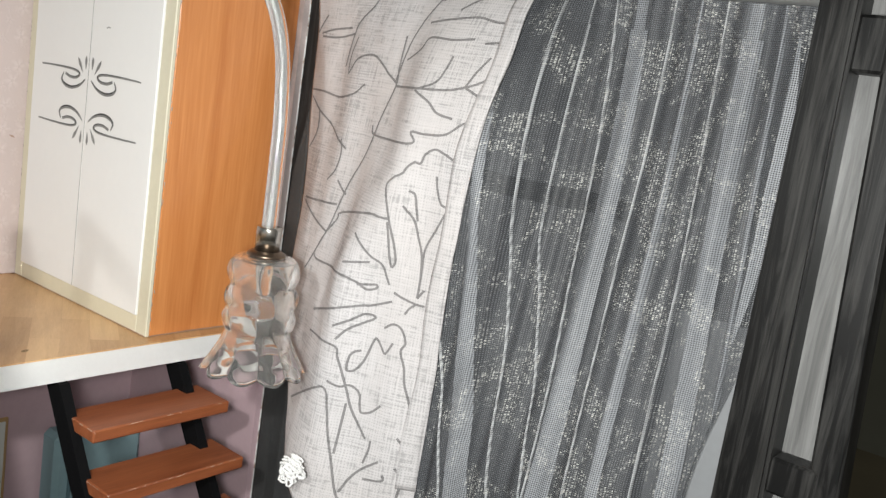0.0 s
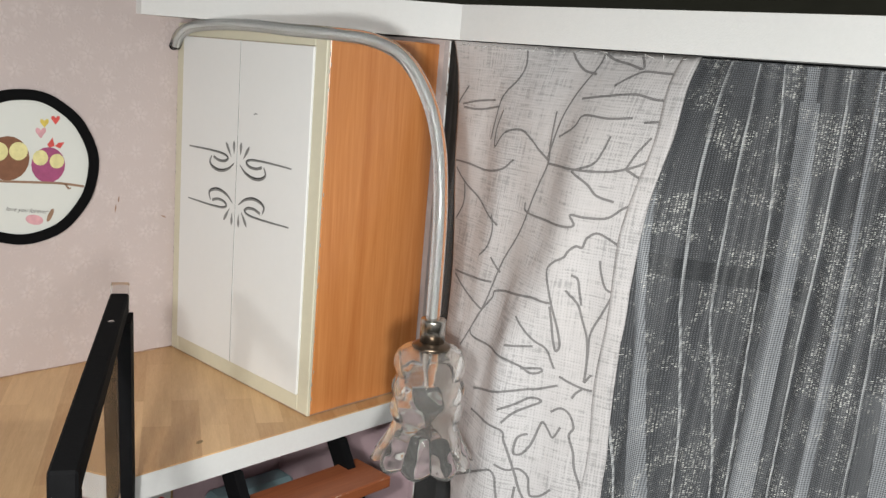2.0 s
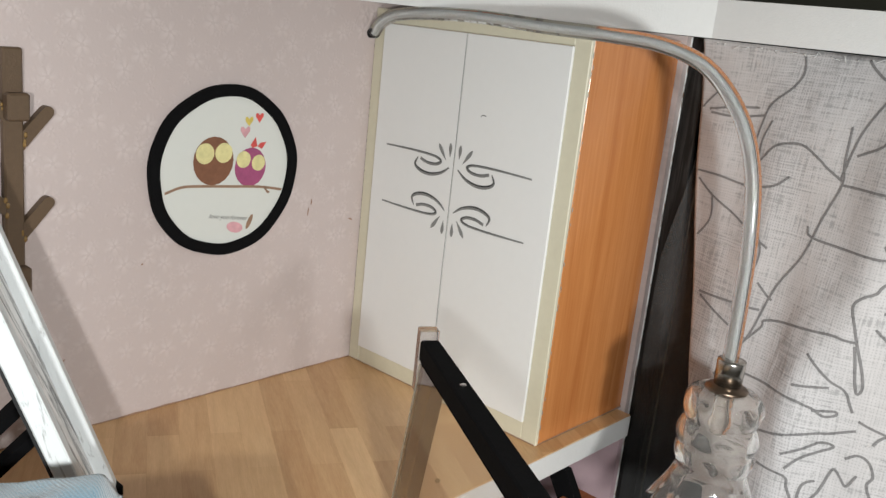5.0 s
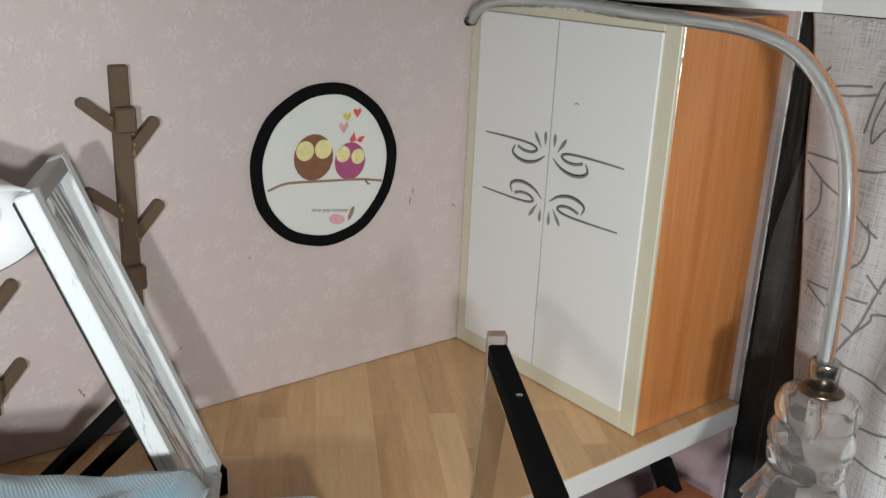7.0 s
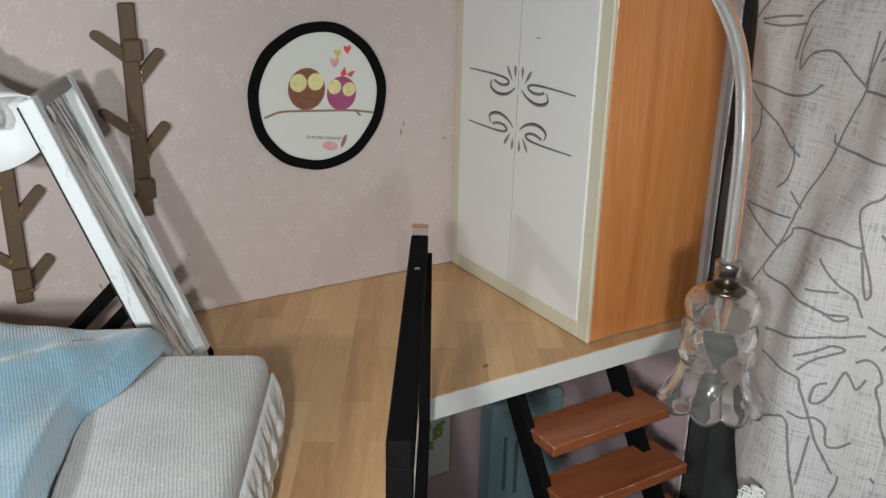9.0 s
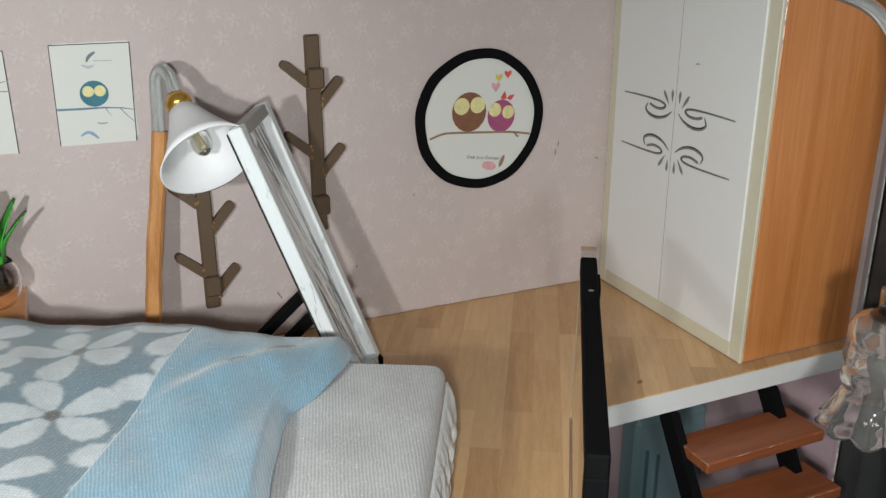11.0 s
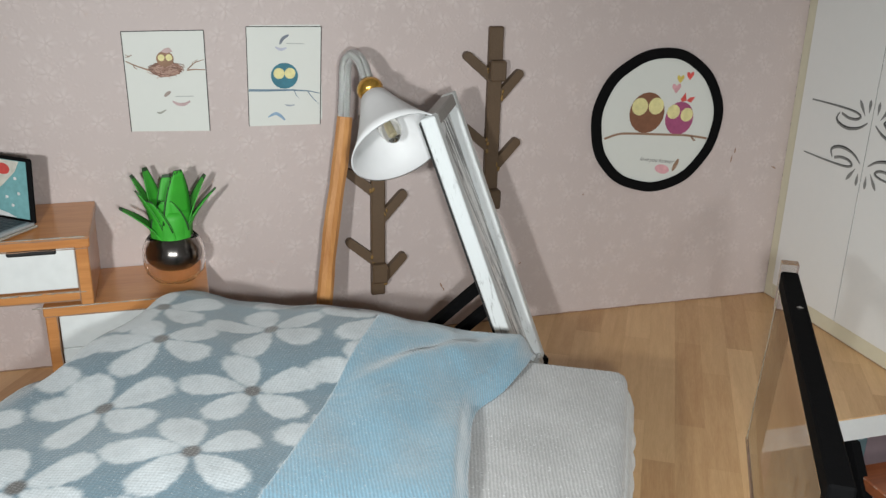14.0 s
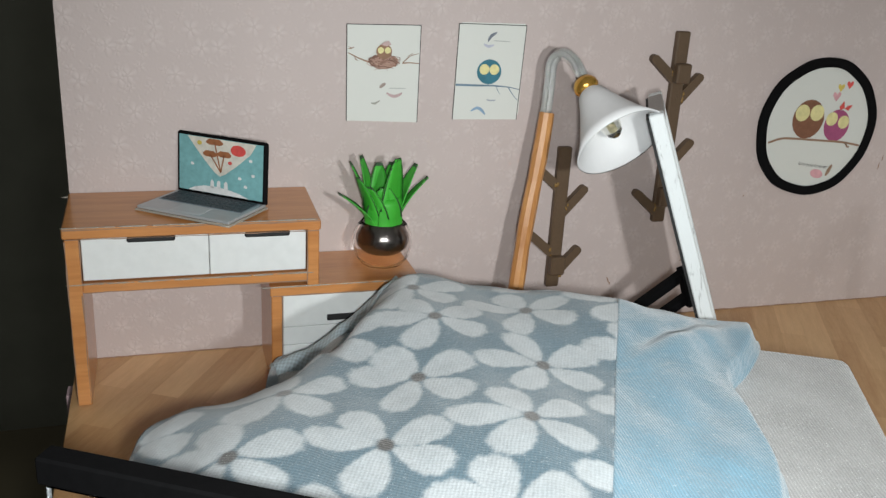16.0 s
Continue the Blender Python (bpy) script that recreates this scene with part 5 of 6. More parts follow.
coat_tree(-67.2, 59.6, 21.6, [(50.3, -1), (46.2, 1), (37.0, -1), (33.2, 1), (23.6, -1)], [51.8, 27.2])
coat_tree(-89.4, 37.5, 8.8, [(29.4, -1), (24.2, 1), (15.8, -1), (11.6, 1)], [13.8])


# ---- pictures ----
def flat(y):
    return lambda a, q: Vector((a, y, q))


def round_picture():
    r = thing("round_picture", (-31.9, 0, 26), "round picture with black rim showing two rounded shapes on a twig", "picture")
    cx, cz = -31.9, 40.55
    ring = Matrix.Translation((cx, 0, cz)) @ Matrix.Rotation(radians(90), 4, "X")
    wob = lambda q, z, a: (q * (1 + 0.006 * math.sin(5 * a + 1) + 0.004 * math.sin(11 * a)), z)
    part("rim", lathe(bmesh.new(), [(12.6, 0.02), (12.6, 0.75), (14.55, 0.75), (14.55, 0.02)], 72, ring, wob), BLACK, r)
    part("sheet", lathe(bmesh.new(), [(0.01, 0.35), (12.7, 0.35), (12.7, 0.02)], 72, ring), PAPER, r)
    p = flat(-0.42)
    part("print", patch(bmesh.new(), oval(-34.5, 42.4, 3.9, 4.1), p), INK_BROWN, r, "brown rounded print")
    part("print", patch(bmesh.new(), oval(-27.1, 41.0, 3.2, 3.4), p), INK_PINK, r, "magenta rounded print")
    p = flat(-0.46)
    for x, z, q in ((-36.2, 43.7, 1.75), (-32.6, 43.7, 1.7), (-28.6, 42.4, 1.45), (-25.5, 41.7, 1.4)):
        part("print", patch(bmesh.new(), oval(x, z, q, q), p), INK_CREAM, r, "cream disc print")
    p = flat(-0.44)
    part("print", ribbon(bmesh.new(), [q.xy for q in smooth_path([(-43.4, 37.5, 0), (-40.6, 38.3, 0), (-37.9, 38.35, 0), (-31.4, 37.9, 0), (-24.9, 37.4, 0), (-20.2, 36.6, 0)], 5)], 0.45, p), INK_TWIG, r, "brown twig print")
    part("print", ribbon(bmesh.new(), [(-23.9, 37.2), (-23.2, 36.3), (-22.8, 36.4)], 0.4, p), INK_TWIG, r)
    for x, z, ink_ in ((-25.7, 49.6, INK_RED), (-27.8, 49.0, INK_YELLOW), (-28.5, 47.2, INK_ROSE)):
        b = bmesh.new()
        s = 1.15 if ink_ is INK_ROSE else 0.95
        patch(b, [(x, z - s), (x + 0.85 * s, z + 0.1 * s), (x + 0.8 * s, z + 0.65 * s), (x + 0.4 * s, z + 0.75 * s), (x, z + 0.35 * s), (x - 0.4 * s, z + 0.75 * s), (x - 0.8 * s, z + 0.65 * s), (x - 0.85 * s, z + 0.1 * s)], p)
        part("print", b, ink_, r, "small heart print")
    b = bmesh.new()
    patch(b, [(-26.9, 44.3), (-25.9, 44.6), (-26.3, 46.2), (-27.3, 44.9)], p)
    patch(b, [(-25.9, 44.6), (-24.9, 44.1), (-24.0, 45.3), (-25.2, 45.2)], p)
    part("print", b, INK_RED, r, "pink bow print")
    part("print", patch(bmesh.new(), oval(-29.8, 30.6, 1.7, 0.95, -15), p), INK_ROSE, r, "rose leaf print")
    part("print", patch(bmesh.new(), oval(-26.8, 31.3, 0.45, 1.4, -25), p), INK_TWIG, r)
    t = bpy.data.curves.new("lettering", "FONT")
    t.body, t.size, t.shear = "love you forever", 1.15 * MM, 0.3
    o = new("lettering", t)
    me = bpy.data.meshes.new_from_object(o)
    bpy.data.objects.remove(o)
    o = new("lettering", me)
    me.materials.append(INK_GREY)
    o.parent = r
    o.matrix_parent_inverse = Matrix.Translation(-r.location)
    o.matrix_basis = Matrix.Translation(Vector((-35.1, -0.45, 32.7)) * MM) @ Matrix.Rotation(radians(90), 4, "X") @ Matrix.Rotation(radians(-8), 4, "Z")
    return r


round_picture()


def sheet_picture(corners, label):
    tl, tr, br, bl = [Vector((a, 0, z)) for a, z in corners]
    r = thing("wall_print", ((bl.x + br.x) / 2, 0, bl.z), label, "picture", "wall prints")
    b = bmesh.new()
    quad = [bl, br, tr, tl]
    lo = [b.verts.new(q + Vector((0, -0.02, 0))) for q in quad]
    hi = [b.verts.new(q + Vector((0, -0.3, 0))) for q in quad]
    b.faces.new(lo[::-1])
    b.faces.new(hi)
    for i in range(4):
        b.faces.new((lo[i], lo[(i + 1) % 4], hi[(i + 1) % 4], hi[i]))
    part("sheet", b, PAPER, r)
    b = bmesh.new()
    for p, q in ((bl, tl), (tl, tr), (tr, br)):
        ribbon(b, [p.xz, q.xz], 0.13, flat(-0.34))
    part("border", b, BLACK_CARD, r, "thin dark cut edge")

    def at(s, t):
        return tuple((tl.lerp(tr, s).lerp(bl.lerp(br, s), t)).xz)

    return r, at


def feather(owner, line, wide, tint, label=""):
    """A tapering curved brush stroke."""
    pts = [tuple(q.xy) for q in smooth_path([(*q, 0) for q in line], 4)]
    k = len(pts) - 1
    part("print", ribbon(bmesh.new(), pts, [0.06 + wide * math.sin(math.pi * (0.08 + 0.8 * i / k)) ** 0.8 for i in range(k + 1)], p), tint, owner, label)


r, at = sheet_picture([(-132.1, 59.3), (-119.0, 59.4), (-119.0, 42.3), (-131.9, 42.7)], "small cream print with a nest-like shape on a twig")
p = flat(-0.36)
part("print", patch(bmesh.new(), oval(*at(0.5, 0.375), 2.6, 1.25), p), ink("nest_ink", (0.27, 0.14, 0.10)), r, "brown tangled round print")
rnd = random.Random(5)
for shade, depth in ((ink("straw_ink", (0.16, 0.075, 0.05)), 0.366), (ink("pale_straw_ink", (0.42, 0.26, 0.20)), 0.368)):
    b = bmesh.new()
    for i in range(46):
        cx, cz = at(0.5, 0.375)
        a0 = rnd.uniform(0, 6.28)
        q0, q1 = rnd.uniform(0.5, 3.0), rnd.uniform(0.5, 3.4)
        ribbon(b, [(cx + q0 * math.cos(a0), cz + 0.46 * q0 * math.sin(a0)), (cx + q1 * math.cos(a0 + 0.5), cz + 0.48 * q1 * math.sin(a0 + 0.5)), (cx + q0 * math.cos(a0 + 1.0), cz + 0.46 * q0 * math.sin(a0 + 1.0))], rnd.uniform(0.07, 0.14), flat(-depth - 0.004 * i))
    part("print", b, shade, r, "fine straw strokes")
part("print", patch(bmesh.new(), oval(*at(0.5, 0.27), 1.4, 1.3), flat(-0.57)), ink("sienna_ink", (0.26, 0.14, 0.08)), r, "brown rounded print")
for s in (0.455, 0.55):
    part("print", patch(bmesh.new(), oval(*at(s, 0.258), 0.55, 0.55), flat(-0.585)), INK_CREAM, r, "cream disc print")
part("print", patch(bmesh.new(), [at(0.45, 0.2), at(0.5, 0.17), at(0.56, 0.16), at(0.6, 0.2), at(0.53, 0.215)], flat(-0.58)), ink("pale_rose_ink", (0.50, 0.36, 0.35)), r, "small rose print")
b = bmesh.new()
ribbon(b, [at(0.02, 0.29), at(0.15, 0.34), at(0.33, 0.39)], [0.18, 0.22, 0.3], p)
ribbon(b, [at(0.76, 0.385), at(0.86, 0.38), at(0.99, 0.385)], [0.25, 0.2, 0.15], p)
ribbon(b, [at(0.77, 0.375), at(0.87, 0.31), at(0.98, 0.285)], [0.2, 0.15, 0.1], p)
ribbon(b, [at(0.82, 0.345), at(0.84, 0.31), at(0.9, 0.285)], 0.1, p)
ribbon(b, [at(0.02, 0.25), at(0.06, 0.245), at(0.1, 0.23)], [0.1, 0.2, 0.1], p)
ribbon(b, [at(0.02, 0.225), at(0.06, 0.24)], 0.1, p)
ribbon(b, [at(0.1, 0.32), at(0.12, 0.355), at(0.15, 0.37)], [0.08, 0.18, 0.08], p)
part("print", b, INK_TWIG, r, "twig print")
feather(r, [at(0.455, 0.645), at(0.49, 0.62), at(0.535, 0.595)], 0.55, ink("umber_wash", (0.34, 0.27, 0.24)), "small brown brush stroke")
feather(r, [at(0.55, 0.695), at(0.62, 0.725), at(0.70, 0.725), at(0.77, 0.695)], 0.5, ink("dusky_rose_wash", (0.43, 0.31, 0.31)), "dusky rose feather-shaped stroke")
feather(r, [at(0.34, 0.805), at(0.39, 0.81), at(0.46, 0.78)], 0.28, ink("grey_green_wash", (0.33, 0.33, 0.29)), "thin grey crescent stroke")
part("print", ribbon(bmesh.new(), [at(0.59, 0.647), at(0.82, 0.645)], 0.16, p), ink("faint_ink", (0.42, 0.43, 0.42)), r, "line of tiny writing")

r, at = sheet_picture([(-112.0, 59.9), (-99.2, 59.8), (-99.8, 42.7), (-112.3, 42.8)], "small cream print with a teal rounded shape on a blue twig")
part("backing_sheet", boxed(-111.4, -99.35, -0.02, -0.012, 43.6, 60.1), PAPER, r, "second sheet peeping out behind")
part("print", patch(bmesh.new(), oval(*at(0.5, 0.49), 2.35, 2.25), p), INK_TEAL, r, "teal rounded print")
for s in (0.425, 0.575):
    part("print", patch(bmesh.new(), oval(*at(s, 0.465), 0.95, 0.95), flat(-0.38)), INK_CREAM, r, "cream disc print")
b = bmesh.new()
ribbon(b, [at(0.01, 0.63), at(0.3, 0.635), at(0.6, 0.635), at(0.85, 0.65), at(0.99, 0.675)], [0.4, 0.38, 0.28, 0.18, 0.12], flat(-0.40))
ribbon(b, [at(0.63, 0.64), at(0.66, 0.69), at(0.70, 0.725)], [0.15, 0.1, 0.06], p)
ribbon(b, [at(0.82, 0.655), at(0.9, 0.73), at(0.985, 0.79)], [0.18, 0.14, 0.08], p)
part("print", b, ink("slate_twig_ink", (0.13, 0.20, 0.27)), r, "slate-blue twig print")
feather(r, [at(0.44, 0.175), at(0.48, 0.12), at(0.56, 0.08)], 0.5, ink("slate_wash", (0.15, 0.17, 0.21)), "slate feather-shaped stroke")
feather(r, [at(0.38, 0.2), at(0.45, 0.225), at(0.53, 0.21)], 0.42, ink("lilac_wash", (0.42, 0.43, 0.52)), "pale lilac crescent stroke")
feather(r, [at(0.27, 0.91), at(0.36, 0.875), at(0.43, 0.895), at(0.5, 0.945)], 0.5, ink("pale_blue_wash", (0.24, 0.36, 0.50)), "pale blue feather-shaped stroke")
feather(r, [at(0.5, 0.785), at(0.56, 0.795), at(0.64, 0.79)], 0.24, ink("grey_wash", (0.34, 0.37, 0.42)))
part("print", ribbon(bmesh.new(), [at(0.53, 0.165), at(0.77, 0.17)], 0.16, p), ink("faint_grey_ink", (0.42, 0.43, 0.42)), r, "line of tiny writing")


# ---- desk, cabinet and what stands on them ----
def desk():
    r = thing("desk", (-158, -9, 0), "orange wood writing desk with two white drawers", "desk")
    part("desktop", boxed(-178.2, -139.0, -16.6, -0.3, 28.2, 29.9, 0.2, Matrix(((1, 0, 0, 0), (0, 1, 0, 0), (0, 0.06, 1, 1.0), (0, 0, 0, 1)))), DESK_WOOD, r)
    part("lower_shelf", boxed(-175.8, -140.4, -16.6, -0.3, 19.4, 21.0, 0.15), DESK_WOOD, r)
    part("side_panel", boxed(-177.9, -175.8, -16.8, -0.3, 0.05, 28.2, 0.15), DESK_WOOD, r)
    part("side_panel", boxed(-141.2, -139.3, -16.8, -0.3, 18.6, 28.4, 0.15), DESK_WOOD, r)
    for x0, x1, h in ((-175.6, -156.78, -165.4), (-156.68, -141.4, -147.6)):
        d = part("drawer", boxed(x0, x1, -16.2, -2, 21.3, 28.1, 0.12), DRAWER_WHITE, r)
        part("handle_slot", boxed(h - 3.6, h + 3.6, -16.5, -16.1, 27.35, 28.3, 0.25), BLACK_CARD, d, "dark slot handle")
    return r


def cabinet():
    r = thing("drawer_cabinet", (-134, -9, 0), "low orange wood cabinet with white drawers", "cabinet")
    part("top", boxed(-147.2, -121.4, -16.0, -0.3, 16.6, 18.4, 0.15), DESK_WOOD, r)
    part("side_panel", boxed(-147.0, -145.2, -15.8, -0.3, 0.05, 16.6, 0.15), DESK_WOOD, r)
    part("side_panel", boxed(-123.4, -121.6, -15.8, -0.3, 0.05, 16.6, 0.15), DESK_WOOD, r)
    part("bottom_panel", boxed(-145.2, -123.4, -15.4, -0.3, 0.05, 1.4), DESK_WOOD, r)
    for lo, hi, slot in ((1.6, 7.2, 4.2), (7.3, 10.5, 0), (10.6, 16.4, 11.4)):
        d = part("drawer", boxed(-145.0, -123.6, -15.3, -2, lo, hi, 0.12), DRAWER_WHITE, r)
        if slot:
            part("handle_slot", boxed(-137.6, -131.4, -15.6, -15.2, slot, slot + 1.1, 0.1), BLACK_CARD, d, "dark slot handle")
    return r


def dark_seams(owner, lines, seed):
    """Thin uneven dark gaps where the printed paper ends; each line is (start, end, y) in the xz plane."""
    rnd = random.Random(seed)
    b = bmesh.new()
    for a, e, y in lines:
        n = max(3, int(math.dist(a, e) / 2.5))
        pts = [(a[0] + (e[0] - a[0]) * i / n + rnd.uniform(-0.06, 0.06), a[1] + (e[1] - a[1]) * i / n + rnd.uniform(-0.06, 0.06)) for i in range(n + 1)]
        ribbon(b, pts, [rnd.choice((0.06, 0.1, 0.16, 0.26)) for p in pts], lambda q, z: Vector((q, y, z)))
    part("edge_gap", b, INK_TWIG, owner, "thin dark gaps at the paper edges")


dk = desk()
dark_seams(dk, [((-178, 29.75), (-139.2, 29.75), -16.66), ((-177.7, 28.22), (-139.4, 28.22), -16.86), ((-176.5, 21.05), (-141.3, 21.05), -16.66), ((-177.2, 19.5), (-140.6, 19.5), -16.66),
                ((-175.75, 21.2), (-175.75, 28.1), -16.86), ((-141.25, 19), (-141.25, 28.3), -16.86), ((-175.9, 0.4), (-175.9, 19.2), -16.86), ((-177.8, 0.4), (-177.8, 28), -16.86)], 3)
cb = cabinet()
dark_seams(cb, [((-147.0, 18.3), (-121.6, 18.3), -16.06), ((-146.8, 16.65), (-121.8, 16.65), -16.06), ((-145.25, 0.3), (-145.25, 16.5), -15.86), ((-123.45, 0.3), (-123.45, 16.5), -15.86)], 5)
b = bmesh.new()
rnd = random.Random(8)
for i in range(620):
    t = rnd.random()
    x, y, z = rnd.choice(((-178.5 + 7 * t, -1.2 + rnd.uniform(-1, 0.6), 30.4), (-178 + 38 * t, -16.75, 30.1), (-177 + 36 * t, -16.7, 20.9), (-148 + 26 * t, -16.1, 18.3)))
    bmesh.ops.create_icosphere(b, subdivisions=1, radius=rnd.choice((0.07, 0.1, 0.13, 0.18, 0.24, 0.3)), matrix=Matrix.Translation((x, y, z)) @ Matrix.Diagonal((rnd.uniform(1.2, 6.0), 0.6, 0.5, 1)))
part("dried_glue", b, GLUE, dk, "shiny dried glue drops", True)


def laptop():
    r = thing("laptop", (-157, -8, 30.2), "open silver laptop with teal patterned screen", "laptop")
    turn = Matrix.Translation((-157.3, -10.4, 30.3)) @ Matrix.Rotation(radians(-38), 4, "Z") @ Matrix.Diagonal((1.26, 1.2, 1, 1))
    part("base", boxed(-6.8, 6.8, -4.5, 4.5, 0.45, 0.9, 0.1, turn), LAPTOP_GREY, r)
    part("base_plate", boxed(-7.05, 7.05, -4.75, 4.75, 0.0, 0.43, 0.15, turn), GLUE, r, "rough clear acrylic base plate")
    part("keyboard", boxed(-6.2, 6.2, -0.7, 4.0, 0.88, 0.98, 0, turn), plain("keyboard_grey", (0.20, 0.24, 0.27), 0.5), r)
    b = bmesh.new()
    for i in range(5):
        for j in range(13):
            box(b, -6.0 + j * 0.93, -5.2 + j * 0.93, 3.15 - i * 0.9, 3.8 - i * 0.9, 0.95, 1.08, 0, turn)
    k = part("keys", b, plain("key_grey", (0.035, 0.045, 0.055), 0.5), r, "rows of small grey keys")
    k["kind"] = "stuff"
    part("touchpad", boxed(-2.2, 2.2, -4.0, -0.9, 0.88, 0.95, 0, turn), plain("touchpad_grey", (0.52, 0.54, 0.56), 0.4), r)
    lid = turn @ Matrix.Diagonal((1, 1, 0.96, 1)) @ Matrix.Translation((0, 4.2, 0.6)) @ Matrix.Rotation(radians(-3), 4, "X")
    part("lid", boxed(-6.9, 6.9, 0, 0.8, 0, 10.9, 0.3, lid), BLACK, r, "black-edged lid")
    part("screen", boxed(-6.4, 6.4, -0.06, 0.0, 0.8, 10.45, 0, lid), ink("screen_teal", (0.20, 0.42, 0.44), 0.25), r, "teal screen picture")
    on = lambda a, q: lid @ Vector((a, -0.1, q))
    flag = [(-5.1, 10.4), (5.4, 10.4), (4.6, 8.6), (2.6, 6.3), (0.9, 4.6), (0.0, 4.0), (-0.7, 4.4), (-2.2, 6.2), (-4.0, 8.7)]
    part("screen_print", patch(bmesh.new(), flag, on), ink("screen_cream", (0.66, 0.63, 0.56), 0.3), r, "cream pennant shape")
    on2 = lambda a, q: lid @ Vector((a, -0.14, q))
    b = bmesh.new()
    for x, z, q in ((-1.6, 7.7, 1.05), (-0.9, 9.8, 1.3), (0.6, 7.9, 1.05)):
        patch(b, [(x - q, z - 0.25), (x - 0.6 * q, z - 0.5), (x + 0.6 * q, z - 0.5), (x + q, z - 0.25), (x + q, z + 0.1), (x + 0.6 * q, z + 0.55), (x - 0.6 * q, z + 0.55), (x - q, z + 0.1)], on2)
        ribbon(b, [(x, z), (0.1, 4.7)], 0.2, on2)
    part("screen_print", b, ink("screen_brown", (0.32, 0.13, 0.06), 0.3), r, "brown mushroom-like shapes")
    part("screen_print", patch(bmesh.new(), oval(2.7, 8.9, 1.15, 0.95), on2), INK_RED, r, "red disc")
    part("screen_print", patch(bmesh.new(), oval(1.5, 6.6, 0.32, 0.32), on2), INK_RED, r, "red dot")
    part("screen_print", patch(bmesh.new(), oval(-3.2, 9.4, 0.38, 0.38), on2), INK_YELLOW, r, "yellow dot")
    b = bmesh.new()
    patch(b, [(-5.0, 0.85), (4.4, 0.85), (3.2, 1.4), (1.6, 1.8), (-0.4, 2.1), (-2.4, 2.0), (-4.0, 1.5)], on2)
    for x in (-1.2, -0.2, 0.9):
        patch(b, [(x - 0.3, 1.8), (x + 0.3, 1.8), (x + 0.25, 3.0), (x, 3.3), (x - 0.25, 3.0)], on2)
    for x, z in ((4.6, 7.5), (5.0, 5.0), (-4.3, 5.6), (3.0, 4.2), (3.9, 2.9)):
        patch(b, oval(x, z, 0.28, 0.28, 0, 8), on2)
    part("screen_print", b, ink("screen_white", (0.7, 0.72, 0.72), 0.3), r, "white mound, towers and dots")
    return r


laptop()


def plant():
    r = thing("potted_plant", (-126.6, -8.2, 18.4), "green paper plant in a smoked chrome ball pot", "plant")
    at = Matrix.Translation((-126.6, -8.2, 18.4))
    pot = part("pot", lathe(bmesh.new(), [(0.02, 0.03), (2.4, 0.03), (3.7, 0.5), (4.8, 1.9), (5.25, 3.9), (5.05, 6.0), (4.3, 7.6), (3.7, 8.2), (3.5, 8.1), (4.05, 7.4), (4.75, 5.9), (4.95, 3.9), (4.55, 2.1), (3.5, 0.8), (2.3, 0.4), (0.02, 0.4)], 40, at, None), POT_GLASS, r, "clear smoky glass ball", True)
    pot.visible_shadow = False
    part("pot_liner", lathe(bmesh.new(), [(0.02, 2.2), (1.8, 2.3), (3.5, 2.8), (4.45, 3.8), (4.72, 4.9), (4.5, 6.1), (3.9, 7.2), (3.35, 7.95), (0.1, 7.7)], 40, at, None), POT_LINER, r, "dark chrome inner ball", True)
    part("leaf_core", lathe(bmesh.new(), [(2.9, 7.0), (3.1, 9.0), (3.3, 11.5), (3.0, 12.8), (2.7, 12.6), (2.9, 11.0), (0.1, 9.5)], 18, at), LEAF, r, "", True)
    for a, h, out, wd in ((185, 6.6, 5.4, 3.6), (165, 12.2, 3.4, 3.0), (140, 13.2, 2.2, 3.2), (95, 11.5, 1.2, 3.6), (60, 11.6, 1.6, 3.4), (15, 11.6, 3.6, 3.2), (350, 9.6, 5.0, 2.8),
                          (300, 13.8, 0.8, 4.6), (262, 8.2, 0.9, 5.0), (228, 8.4, 2.4, 4.2), (205, 10.0, 3.0, 3.6)):
        d = Vector((math.cos(radians(a)), math.sin(radians(a)) * 0.8, 0))
        s = Vector((-d.y, d.x, 0)).normalized()
        root = Vector((-126.6, -8.2, 25.8)) + d * 2.3

        def f(u, v, lift=0.0):
            q = root + d * out * v ** 1.5 + Vector((0, 0, h * (v - 0.1 * v * v)))
            width = wd * (1 - 0.84 * v ** 1.5) * (0.85 + 0.5 * v)
            c = 2 * u - 1
            return q + s * c * width * 0.74 - d * (0.9 * c * c * (1 - v) - 0.4)

        leaf = part("leaf", sheet(bmesh.new(), f, 4, 10, 0.2), LEAF, r, "", True)
        part("leaf_tip", sheet(bmesh.new(), lambda u, v: f(u, 0.95 + 0.055 * v), 3, 1, 0.26), LEAF_EDGE, leaf, "dark cut tip")
        for side in (0.0, 0.955):
            part("leaf_rim", sheet(bmesh.new(), lambda u, v: f(side + 0.045 * u, 0.25 + 0.7 * v), 1, 8, 0.24), LEAF_EDGE, leaf, "dark cut rim", True)
    return r


plant()


# ---- bed: s runs from the head towards the foot, w from the far side to the near side ----
HEAD, E1, E2 = Vector((-64.0, -55.0, 0)), Vector((-0.888, 0.46, 0)), Vector((-0.47, -0.883, 0))


def bed_point(s, w, z):
    return HEAD + E1 * s + E2 * w + Vector((0, 0, z))


BED = Matrix(((E1.x, E2.x, 0, HEAD.x), (E1.y, E2.y, 0, HEAD.y), (0, 0, 1, 0), (0, 0, 0, 1)))


